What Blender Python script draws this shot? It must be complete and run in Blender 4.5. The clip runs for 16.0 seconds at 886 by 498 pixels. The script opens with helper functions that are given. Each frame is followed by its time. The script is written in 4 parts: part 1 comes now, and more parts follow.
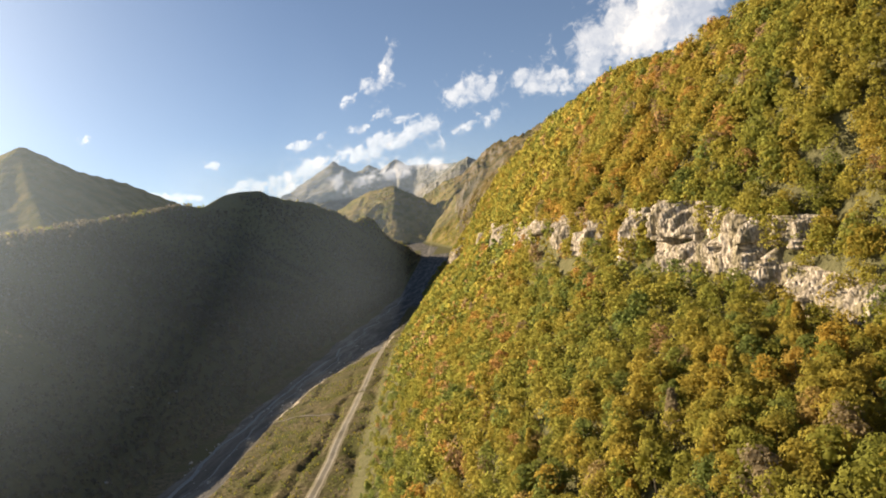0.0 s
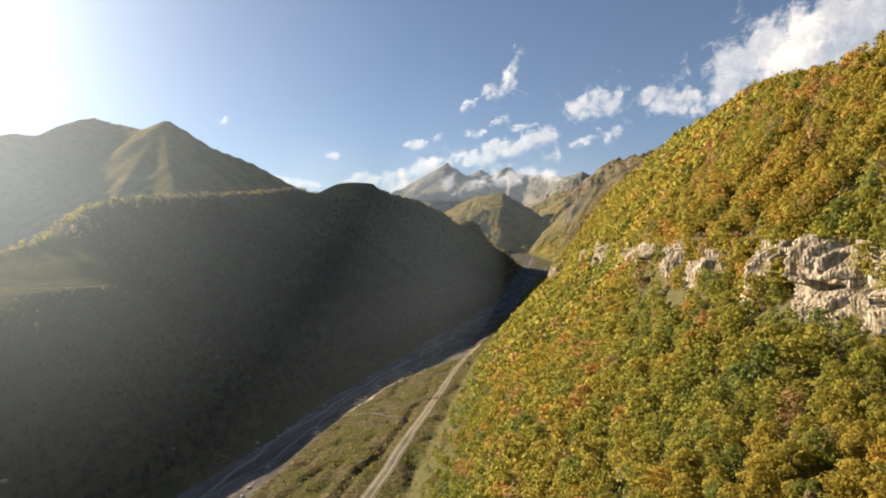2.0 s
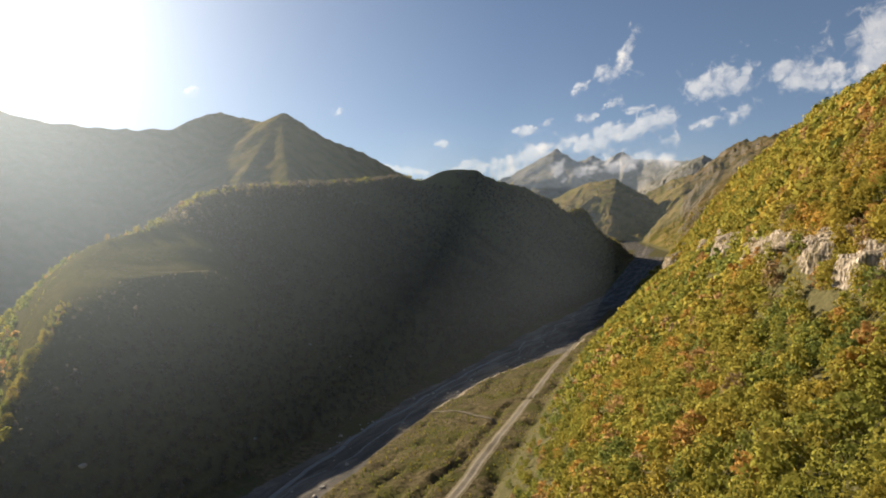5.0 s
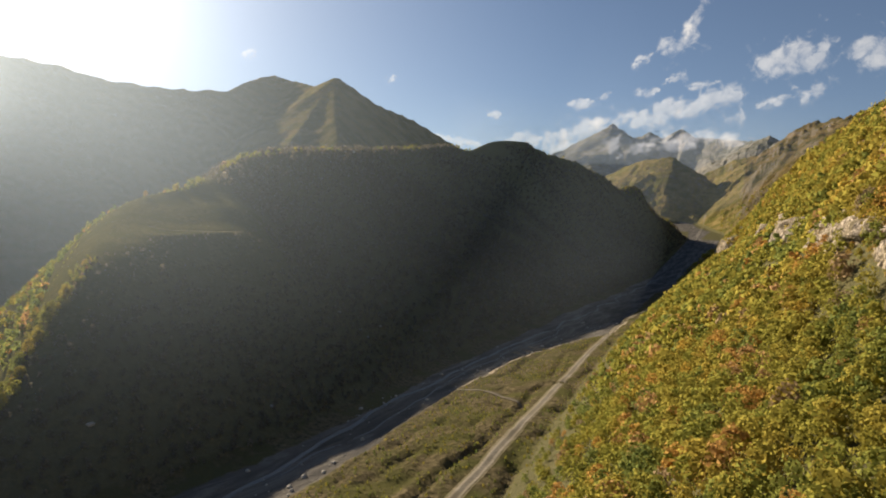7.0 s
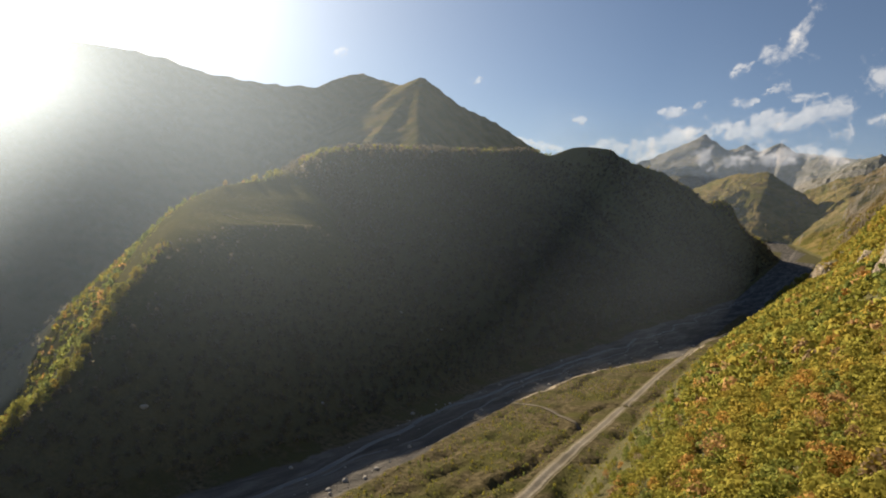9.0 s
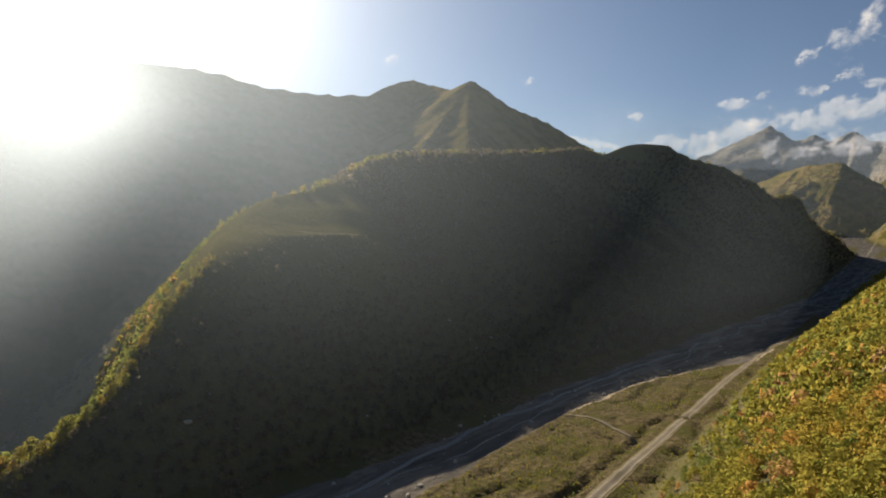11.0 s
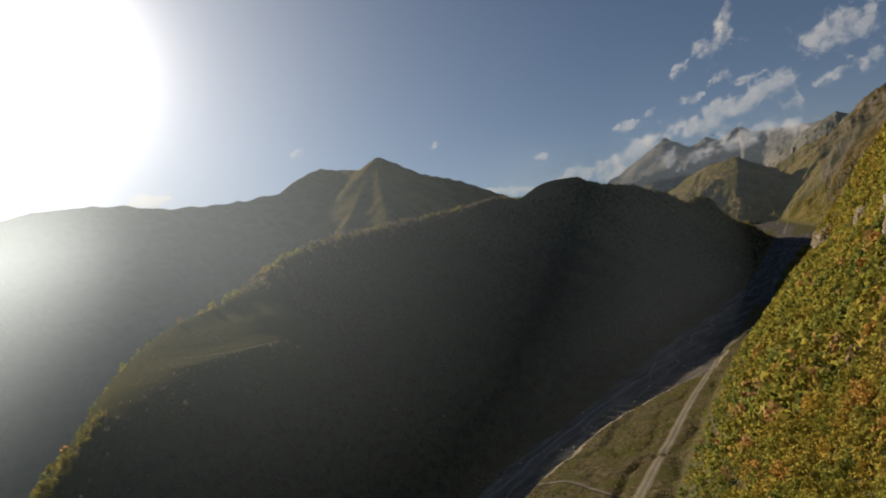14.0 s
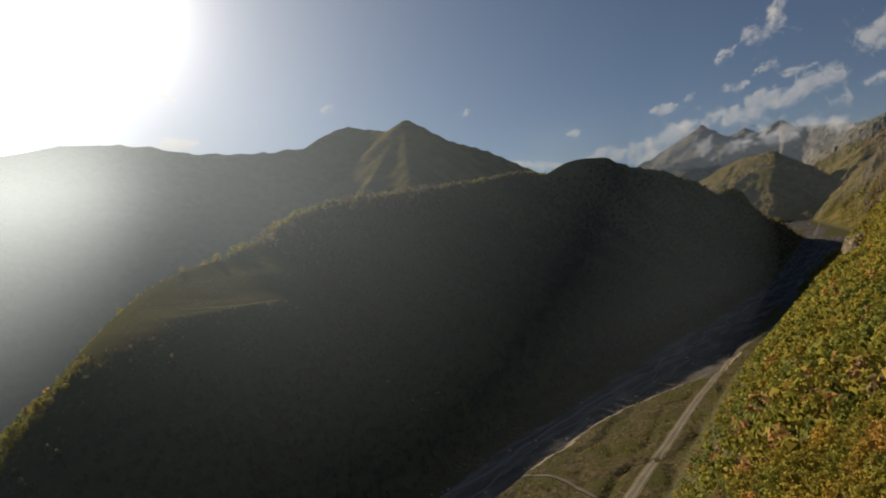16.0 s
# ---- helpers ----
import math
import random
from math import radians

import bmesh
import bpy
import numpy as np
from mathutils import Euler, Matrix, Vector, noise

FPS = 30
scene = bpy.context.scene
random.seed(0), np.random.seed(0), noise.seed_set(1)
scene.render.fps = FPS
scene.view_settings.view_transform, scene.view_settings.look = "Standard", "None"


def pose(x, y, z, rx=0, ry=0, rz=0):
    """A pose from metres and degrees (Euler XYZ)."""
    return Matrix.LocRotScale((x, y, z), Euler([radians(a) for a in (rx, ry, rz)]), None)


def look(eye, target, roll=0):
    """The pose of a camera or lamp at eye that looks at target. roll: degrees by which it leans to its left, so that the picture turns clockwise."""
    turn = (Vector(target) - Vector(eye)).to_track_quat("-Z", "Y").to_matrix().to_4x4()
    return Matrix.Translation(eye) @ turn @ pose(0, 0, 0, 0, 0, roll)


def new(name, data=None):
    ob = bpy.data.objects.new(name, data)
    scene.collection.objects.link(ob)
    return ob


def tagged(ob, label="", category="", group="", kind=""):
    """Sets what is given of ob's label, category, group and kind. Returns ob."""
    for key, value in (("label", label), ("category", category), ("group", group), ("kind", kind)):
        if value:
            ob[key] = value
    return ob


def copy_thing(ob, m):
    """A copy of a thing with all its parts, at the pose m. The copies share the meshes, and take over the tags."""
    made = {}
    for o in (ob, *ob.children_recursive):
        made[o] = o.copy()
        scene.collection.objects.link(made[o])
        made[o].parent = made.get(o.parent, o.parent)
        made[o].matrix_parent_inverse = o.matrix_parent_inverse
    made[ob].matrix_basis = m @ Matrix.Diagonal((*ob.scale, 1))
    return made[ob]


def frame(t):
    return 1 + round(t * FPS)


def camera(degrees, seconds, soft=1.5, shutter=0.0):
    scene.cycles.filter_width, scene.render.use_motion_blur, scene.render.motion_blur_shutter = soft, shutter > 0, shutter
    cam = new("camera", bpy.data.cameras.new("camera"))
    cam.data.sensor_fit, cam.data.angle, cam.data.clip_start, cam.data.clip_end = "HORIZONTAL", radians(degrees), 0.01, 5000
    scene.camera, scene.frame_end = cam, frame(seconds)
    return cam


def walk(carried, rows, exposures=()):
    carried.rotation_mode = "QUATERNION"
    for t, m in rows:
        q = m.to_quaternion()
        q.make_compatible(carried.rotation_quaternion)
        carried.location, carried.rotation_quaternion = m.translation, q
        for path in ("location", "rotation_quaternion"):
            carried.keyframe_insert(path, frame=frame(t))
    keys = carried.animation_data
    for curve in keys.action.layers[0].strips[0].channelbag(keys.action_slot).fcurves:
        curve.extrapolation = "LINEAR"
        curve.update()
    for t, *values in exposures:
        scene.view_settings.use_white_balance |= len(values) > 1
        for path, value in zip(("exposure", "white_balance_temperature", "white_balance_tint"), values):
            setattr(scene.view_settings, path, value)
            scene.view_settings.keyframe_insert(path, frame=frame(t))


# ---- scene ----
cam = camera(71.95, 16.0, soft=1.9)
walk(cam, [
    (0.0, pose(0.00, 0.00, 83.37, 91.11, 6.90, 5.34)),
    (0.5, pose(0.86, 5.75, 83.47, 88.28, 8.23, 8.36)),
    (1.0, pose(1.08, 11.83, 83.66, 90.18, 4.29, 8.92)),
    (1.5, pose(1.51, 17.20, 83.36, 91.37, 1.13, 11.94)),
    (2.0, pose(1.90, 22.09, 83.06, 92.30, -0.51, 14.75)),
    (2.5, pose(2.25, 27.04, 83.30, 91.83, -0.10, 17.32)),
    (3.0, pose(2.49, 31.71, 83.62, 92.05, -2.78, 19.76)),
    (3.5, pose(2.75, 35.95, 84.57, 90.39, -3.98, 22.47)),
    (4.0, pose(2.71, 39.88, 84.33, 91.91, -2.14, 23.82)),
    (4.2, pose(2.70, 41.91, 84.57, 91.36, -1.12, 24.64)),
    (6.3, pose(1.82, 67.50, 83.65, 90.36, -2.52, 26.07)),
    (6.5, pose(1.81, 69.01, 83.83, 89.73, -3.00, 26.19)),
    (7.0, pose(2.10, 72.17, 84.65, 88.12, -4.03, 29.43)),
    (7.5, pose(2.09, 75.36, 85.05, 87.87, -4.86, 30.54)),
    (8.0, pose(2.06, 78.32, 85.26, 88.41, -4.65, 31.75)),
    (8.5, pose(2.00, 80.76, 86.26, 86.89, -2.66, 33.51)),
    (9.0, pose(1.85, 84.34, 86.73, 87.56, -7.48, 36.70)),
    (9.5, pose(1.44, 86.37, 87.57, 85.76, -8.82, 38.16)),
    (10.0, pose(1.09, 88.73, 87.99, 86.08, -8.46, 39.97)),
    (10.2, pose(1.52, 89.97, 87.87, 86.17, -7.70, 41.01)),
    (12.3, pose(-0.35, 103.51, 93.18, 89.03, -2.97, 40.13)),
    (12.5, pose(-0.71, 105.39, 93.40, 89.08, -2.20, 39.79)),
    (13.0, pose(-1.87, 111.61, 92.63, 90.11, -0.72, 35.92)),
    (13.5, pose(-2.69, 117.80, 92.05, 91.82, 5.52, 34.80)),
    (14.0, pose(-4.87, 123.85, 92.34, 93.74, 7.80, 36.44)),
    (14.5, pose(-5.52, 129.21, 92.54, 92.93, 5.55, 38.41)),
    (15.0, pose(-6.97, 133.99, 93.65, 93.38, 7.90, 37.75)),
    (15.5, pose(-7.90, 137.97, 94.86, 94.07, 4.85, 37.70)),
    (16.0, pose(-6.86, 141.35, 95.46, 90.89, 2.48, 38.24)),
], exposures=[(0.0, 1.42, 6960, 14), (2.5, 1.22, 6920, 14), (4.0, 1.1, 6880, 14), (6.5, 0.85, 6800, 14), (10.0, 0.8, 6800, 14), (12.5, 0.4, 6800, 14), (14.0, 0.1, 6800, 14), (16.0, -0.05, 6800, 14)])

# ---------------------------------------------------------------- light
SUN_AZ, SUN_EL = radians(69.7), radians(21.7)          # to the left of the valley's axis
SUN = Vector((-math.sin(SUN_AZ) * math.cos(SUN_EL), math.cos(SUN_AZ) * math.cos(SUN_EL), math.sin(SUN_EL)))

world = bpy.data.worlds.new("sky")
scene.world = world
world.use_nodes = True
wn, wl = world.node_tree.nodes, world.node_tree.links
wn.clear()
sky = wn.new("ShaderNodeTexSky")
sky.sky_type = "NISHITA"
sky.sun_disc = False
sky.sun_elevation, sky.sun_rotation = SUN_EL, -SUN_AZ
sky.altitude, sky.air_density, sky.dust_density, sky.ozone_density = 1500, 1.0, 0.6, 1.5
bg = wn.new("ShaderNodeBackground")
bg.inputs["Strength"].default_value = 0.050
# bright aureole of hazy air round the sun
tc = wn.new("ShaderNodeTexCoord")
dot = wn.new("ShaderNodeVectorMath")
dot.operation = "DOT_PRODUCT"
dot.inputs[1].default_value = SUN
glow = wn.new("ShaderNodeBackground")
glow.inputs["Color"].default_value = (1.0, 0.97, 0.92, 1)


def lobe(sharpness, strength):
    p, g = wn.new("ShaderNodeMath"), wn.new("ShaderNodeMath")
    p.operation, g.operation = "POWER", "MULTIPLY"
    p.use_clamp = True
    p.inputs[1].default_value, g.inputs[1].default_value = sharpness, strength
    c = wn.new("ShaderNodeClamp")
    wl.new(dot.outputs["Value"], c.inputs["Value"])
    wl.new(c.outputs["Result"], p.inputs[0])
    wl.new(p.outputs["Value"], g.inputs[0])
    return g.outputs["Value"]


both = wn.new("ShaderNodeMath")
add = wn.new("ShaderNodeAddShader")
out = wn.new("ShaderNodeOutputWorld")
wl.new(tc.outputs["Generated"], dot.inputs[0])
wl.new(lobe(150.0, 1.9), both.inputs[0])
wl.new(lobe(7.0, 0.03), both.inputs[1])
more = wn.new("ShaderNodeMath")
wl.new(both.outputs["Value"], more.inputs[0])
wl.new(lobe(28.0, 0.25), more.inputs[1])
wl.new(more.outputs["Value"], glow.inputs["Strength"])
wl.new(sky.outputs["Color"], bg.inputs["Color"])
wl.new(bg.outputs["Background"], add.inputs[0])
wl.new(glow.outputs["Background"], add.inputs[1])
wl.new(add.outputs["Shader"], out.inputs["Surface"])

sun_data = bpy.data.lights.new("sun", "SUN")
sun_data.energy, sun_data.angle, sun_data.color = 5.0, radians(0.6), (1.0, 0.86, 0.64)
sun_lamp = new("sun", sun_data)
sun_lamp.matrix_world = look((0, 0, 500), Vector((0, 0, 500)) - SUN)


# ---------------------------------------------------------------- materials
def material(name, roughness=0.9):
    m = bpy.data.materials.new(name)
    m.use_nodes = True
    p = m.node_tree.nodes["Principled BSDF"]
    p.inputs["Roughness"].default_value = roughness
    p.inputs["Specular IOR Level"].default_value = 0.0
    return m, m.node_tree.nodes, m.node_tree.links, p


def ramp_of(nodes, stops):
    r = nodes.new("ShaderNodeValToRGB")
    while len(r.color_ramp.elements) < len(stops):
        r.color_ramp.elements.new(0.5)
    for e, (at, col) in zip(r.color_ramp.elements, stops):
        e.position, e.color = at, (*col, 1)
    return r


def noise_node(nodes, links, scale, detail=6, rough=0.6, coord="Object"):
    c = nodes.new("ShaderNodeTexCoord")
    n = nodes.new("ShaderNodeTexNoise")
    n.inputs["Scale"].default_value, n.inputs["Detail"].default_value, n.inputs["Roughness"].default_value = scale, detail, rough
    links.new(c.outputs[coord], n.inputs["Vector"])
    return n


def mix_rgb(nodes, links, fac, a, b, mode="MIX"):
    m = nodes.new("ShaderNodeMix")
    m.data_type, m.blend_type = "RGBA", mode
    for sock, v in ((m.inputs[0], fac), (m.inputs[6], a), (m.inputs[7], b)):
        if isinstance(v, (int, float)):
            sock.default_value = v
        elif isinstance(v, tuple):
            sock.default_value = (*v, 1)
        else:
            links.new(v, sock)
    return m.outputs[2]


def bumped(nodes, links, p, height, strength, distance):
    b = nodes.new("ShaderNodeBump")
    b.inputs["Strength"].default_value, b.inputs["Distance"].default_value = strength, distance
    links.new(height, b.inputs["Height"])
    links.new(b.outputs["Normal"], p.inputs["Normal"])


def two_scale(name, stops, fine, coarse, tint, bump=0.5, dist=1.0, roughness=0.9):
    """Earth, rock and the like: a ramp over fine grain, mixed with broad patches of a second colour."""
    m, n, l, p = material(name, roughness)
    a, b = noise_node(n, l, fine, 8, 0.65), noise_node(n, l, coarse, 4, 0.55)
    r = ramp_of(n, stops)
    l.new(a.outputs["Fac"], r.inputs["Fac"])
    s = ramp_of(n, [(0.42, (0, 0, 0)), (0.62, (1, 1, 1))])
    l.new(b.outputs["Fac"], s.inputs["Fac"])
    l.new(mix_rgb(n, l, s.outputs["Color"], r.outputs["Color"], tint), p.inputs["Base Color"])
    bumped(n, l, p, a.outputs["Fac"], bump, dist)
    return m


def leaf_material(name, stops, attribute=True):
    """Foliage; each tree's tint comes from its own number, each clump's brightness from its island."""
    m = bpy.data.materials.new(name)
    m.use_nodes = True
    n, l = m.node_tree.nodes, m.node_tree.links
    n.clear()
    if attribute:
        src = n.new("ShaderNodeAttribute")
        src.attribute_name = "tint"
        value = src.outputs["Fac"]
    else:
        src = n.new("ShaderNodeObjectInfo")
        value = src.outputs["Random"]
    r = ramp_of(n, stops)
    l.new(value, r.inputs["Fac"])
    geo = n.new("ShaderNodeNewGeometry")
    v = n.new("ShaderNodeMapRange")
    v.inputs["To Min"].default_value, v.inputs["To Max"].default_value = 0.86, 1.14
    l.new(geo.outputs["Random Per Island"], v.inputs["Value"])
    hs = n.new("ShaderNodeHueSaturation")
    l.new(v.outputs["Result"], hs.inputs["Value"])
    l.new(r.outputs["Color"], hs.inputs["Color"])
    d, t, mx, o = n.new("ShaderNodeBsdfDiffuse"), n.new("ShaderNodeBsdfTranslucent"), n.new("ShaderNodeMixShader"), n.new("ShaderNodeOutputMaterial")
    mx.inputs["Fac"].default_value = 0.66
    l.new(hs.outputs["Color"], d.inputs["Color"])
    l.new(hs.outputs["Color"], t.inputs["Color"])
    l.new(d.outputs["BSDF"], mx.inputs[1])
    l.new(t.outputs["BSDF"], mx.inputs[2])
    l.new(mx.outputs["Shader"], o.inputs["Surface"])
    return m


AUTUMN = [(0.0, (0.165, 0.20, 0.06)), (0.18, (0.258, 0.257, 0.056)), (0.40, (0.322, 0.278, 0.06)), (0.60, (0.37, 0.288, 0.062)),
          (0.78, (0.45, 0.308, 0.065)), (0.88, (0.47, 0.28, 0.085)), (0.95, (0.37, 0.235, 0.11)), (1.0, (0.29, 0.235, 0.15))]
# grey-brown leaves, lightened to make up for the veil over shaded woods
GREY_LIFTED = [(0.0, (0.13, 0.122, 0.09)), (0.5, (0.17, 0.15, 0.112)), (1.0, (0.215, 0.18, 0.135))]
mat_leaf = leaf_material("autumn_foliage", AUTUMN)
mat_leaf_single = leaf_material("autumn_foliage_single", [(k, AUTUMN[c][1]) for k, c in ((0.0, 1), (0.12, 0), (0.2, 1), (0.5, 2), (0.75, 3), (0.85, 1), (0.95, 4), (1.0, 7))], False)
mat_leaf_lifted = leaf_material("grey_foliage_lifted", GREY_LIFTED)
mat_bark = two_scale("bark", [(0.3, (0.10, 0.08, 0.06)), (0.7, (0.22, 0.19, 0.15))], 3, 0.5, (0.14, 0.12, 0.09))
def valley_material():
    """Forest floor, terrace scrub, river gravel and meadow, merging along ragged edges."""
    m, n, l, p = material("valley_ground")
    fine, patch, edge = noise_node(n, l, 0.4, 8, 0.68), noise_node(n, l, 0.045, 5, 0.6), noise_node(n, l, 0.16, 5, 0.65)

    def cover(a, b, c, low=0.4, high=0.62):
        r = ramp_of(n, [(0.3, a), (0.7, b)])
        l.new(fine.outputs["Fac"], r.inputs["Fac"])
        s = ramp_of(n, [(low, (0, 0, 0)), (high, (1, 1, 1))])
        l.new(patch.outputs["Fac"], s.inputs["Fac"])
        return mix_rgb(n, l, s.outputs["Color"], r.outputs["Color"], c)

    def over(col, name, top):
        at = n.new("ShaderNodeAttribute")
        at.attribute_name = name
        e = n.new("ShaderNodeMath")
        e.operation = "MULTIPLY_ADD"
        e.inputs[1].default_value = 0.9
        l.new(edge.outputs["Fac"], e.inputs[0])
        l.new(at.outputs["Fac"], e.inputs[2])
        k = n.new("ShaderNodeMapRange")
        k.inputs["From Min"].default_value, k.inputs["From Max"].default_value = 0.85, 1.05
        l.new(e.outputs["Value"], k.inputs["Value"])
        return mix_rgb(n, l, k.outputs["Result"], col, top)

    col = cover((0.08, 0.08, 0.04), (0.16, 0.145, 0.075), (0.115, 0.11, 0.058))
    col = over(col, "terrace", cover((0.022, 0.022, 0.011), (0.20, 0.165, 0.098), (0.085, 0.083, 0.034), 0.46, 0.6))
    # channels and bars drawn out along the river
    flow, where = n.new("ShaderNodeTexNoise"), n.new("ShaderNodeMapping")
    where.inputs["Scale"].default_value = (1.0, 0.13, 1.0)
    flow.inputs["Scale"].default_value, flow.inputs["Detail"].default_value, flow.inputs["Roughness"].default_value, flow.inputs["Distortion"].default_value = 0.11, 6, 0.62, 0.8
    place = n.new("ShaderNodeTexCoord")
    l.new(place.outputs["Object"], where.inputs["Vector"])
    l.new(where.outputs["Vector"], flow.inputs["Vector"])
    bars = ramp_of(n, [(0.36, (0.06, 0.062, 0.062)), (0.46, (0.105, 0.10, 0.093)), (0.54, (0.15, 0.142, 0.128)), (0.62, (0.25, 0.235, 0.21)), (0.68, (0.13, 0.125, 0.112))])
    l.new(flow.outputs["Fac"], bars.inputs["Fac"])
    stones = cover((0.065, 0.063, 0.06), (0.18, 0.17, 0.155), (0.10, 0.097, 0.09))
    col = over(col, "gravel", mix_rgb(n, l, 0.62, stones, bars.outputs["Color"]))
    col = over(col, "scarp", cover((0.20, 0.17, 0.125), (0.44, 0.39, 0.31), (0.32, 0.28, 0.215)))
    col = over(col, "meadow", cover((0.062, 0.064, 0.026), (0.17, 0.15, 0.066), (0.10, 0.096, 0.038), 0.44, 0.58))
    l.new(col, p.inputs["Base Color"])
    bumped(n, l, p, fine.outputs["Fac"], 1.0, 1.6)
    return m


mat_valley = valley_material()
mat_verge = two_scale("dusty_verge", [(0.3, (0.07, 0.062, 0.042)), (0.7, (0.19, 0.165, 0.118))], 0.5, 0.09, (0.10, 0.092, 0.052), 0.5, 0.3)


def alpine_material(name, grass, bare, rock, steepest):
    """High pasture with bare scree, and rock where it is steep."""
    m, n, l, p = material(name)
    fine, mid, broad = noise_node(n, l, 0.06, 8, 0.7), noise_node(n, l, 0.02, 6, 0.6), noise_node(n, l, 0.005, 4, 0.5)
    r = ramp_of(n, [(0.42, grass), (0.56, bare)])
    l.new(mid.outputs["Fac"], r.inputs["Fac"])
    k = ramp_of(n, [(0.3, tuple(c * 0.55 for c in rock)), (0.7, tuple(c * 1.35 for c in rock))])
    l.new(fine.outputs["Fac"], k.inputs["Fac"])
    geo, sep = n.new("ShaderNodeNewGeometry"), n.new("ShaderNodeSeparateXYZ")
    l.new(geo.outputs["Normal"], sep.inputs[0])
    add2 = n.new("ShaderNodeMath")
    add2.operation = "MULTIPLY_ADD"
    add2.inputs[1].default_value = 0.5
    l.new(fine.outputs["Fac"], add2.inputs[0])
    l.new(sep.outputs["Z"], add2.inputs[2])
    where = n.new("ShaderNodeMapRange")
    where.inputs["From Min"].default_value, where.inputs["From Max"].default_value = steepest + 0.2, steepest + 0.3
    where.inputs["To Min"].default_value, where.inputs["To Max"].default_value = 1.0, 0.0
    l.new(add2.outputs["Value"], where.inputs["Value"])
    col = mix_rgb(n, l, where.outputs["Result"], r.outputs["Color"], k.outputs["Color"])
    shade = ramp_of(n, [(0.35, (0.75, 0.78, 0.7)), (0.65, (1.15, 1.1, 1.0))])
    l.new(broad.outputs["Fac"], shade.inputs["Fac"])
    l.new(mix_rgb(n, l, 1.0, col, shade.outputs["Color"], "MULTIPLY"), p.inputs["Base Color"])
    bumped(n, l, p, fine.outputs["Fac"], 1.0, 16)
    return m


mat_alpine = alpine_material("alpine_slope", (0.135, 0.13, 0.048), (0.215, 0.175, 0.083), (0.22, 0.2, 0.17), 0.66)
# grey rock of the far peaks, its colour paled to stand in for haze
mat_far_rock_hazed = alpine_material("far_rock_hazed", (0.16, 0.155, 0.13), (0.24, 0.23, 0.205), (0.28, 0.275, 0.27), 0.82)
mat_brown = alpine_material("brown_slope", (0.085, 0.078, 0.034), (0.16, 0.122, 0.06), (0.185, 0.16, 0.13), 0.7)


def limestone():
    """Pale rock with upright streaks, dark joints and stains."""
    m, n, l, p = material("limestone")
    c, mp, tall = n.new("ShaderNodeTexCoord"), n.new("ShaderNodeMapping"), n.new("ShaderNodeMapping")
    tall.inputs["Scale"].default_value = (1.0, 1.0, 0.2)
    l.new(c.outputs["Object"], tall.inputs["Vector"])

    def nz(scale, detail, rough):
        t = n.new("ShaderNodeTexNoise")
        t.inputs["Scale"].default_value, t.inputs["Detail"].default_value, t.inputs["Roughness"].default_value = scale, detail, rough
        l.new(tall.outputs["Vector"], t.inputs["Vector"])
        return t.outputs["Fac"]

    r = ramp_of(n, [(0.36, (0.12, 0.10, 0.075)), (0.5, (0.36, 0.31, 0.25)), (0.64, (0.56, 0.50, 0.42))])
    l.new(nz(1.3, 8, 0.7), r.inputs["Fac"])
    st = ramp_of(n, [(0.46, (0, 0, 0)), (0.6, (1, 1, 1))])
    l.new(nz(0.35, 5, 0.65), st.inputs["Fac"])
    v = n.new("ShaderNodeTexVoronoi")
    v.feature = "DISTANCE_TO_EDGE"
    v.inputs["Scale"].default_value = 1.0
    l.new(tall.outputs["Vector"], v.inputs["Vector"])
    k = ramp_of(n, [(0.02, (0.42, 0.41, 0.38)), (0.1, (1, 1, 1))])
    l.new(v.outputs["Distance"], k.inputs["Fac"])
    col = mix_rgb(n, l, st.outputs["Color"], r.outputs["Color"], (0.21, 0.18, 0.12))
    l.new(mix_rgb(n, l, 0.7, col, k.outputs["Color"], "MULTIPLY"), p.inputs["Base Color"])
    bumped(n, l, p, v.outputs["Distance"], 0.8, 0.6)
    return m


mat_cliff = limestone()
mat_water = material("river_water", 0.55)[0]
mat_water.node_tree.nodes["Principled BSDF"].inputs["Base Color"].default_value = (0.11, 0.125, 0.13, 1)
mat_water.node_tree.nodes["Principled BSDF"].inputs["Specular IOR Level"].default_value = 0.3
mat_boulder = two_scale("boulder_stone", [(0.3, (0.28, 0.27, 0.25)), (0.7, (0.5, 0.48, 0.45))], 1.5, 0.3, (0.36, 0.35, 0.32), 0.6, 0.3)
mat_plaster = two_scale("whitewash", [(0.3, (0.6, 0.58, 0.54)), (0.7, (0.78, 0.76, 0.72))], 2.0, 0.3, (0.66, 0.63, 0.58), 0.2, 0.05)
mat_tin = two_scale("rusty_tin_roof", [(0.3, (0.22, 0.16, 0.13)), (0.7, (0.36, 0.30, 0.27))], 2.0, 0.4, (0.30, 0.2, 0.15), 0.2, 0.05, 0.6)
mat_road = two_scale("gravel_road", [(0.3, (0.12, 0.11, 0.09)), (0.7, (0.23, 0.21, 0.175))], 0.8, 0.05, (0.145, 0.13, 0.10), 0.3, 0.2)


# ---------------------------------------------------------------- the shape of the land
def lattice(ix, iy, seed):
    h = (ix * 374761393 + iy * 668265263 + seed * 1274126177) & 0xFFFFFFFF
    h = ((h ^ (h >> 13)) * 1103515245) & 0xFFFFFFFF
    return ((h ^ (h >> 16)) & 0xFFFF) / 65535.0


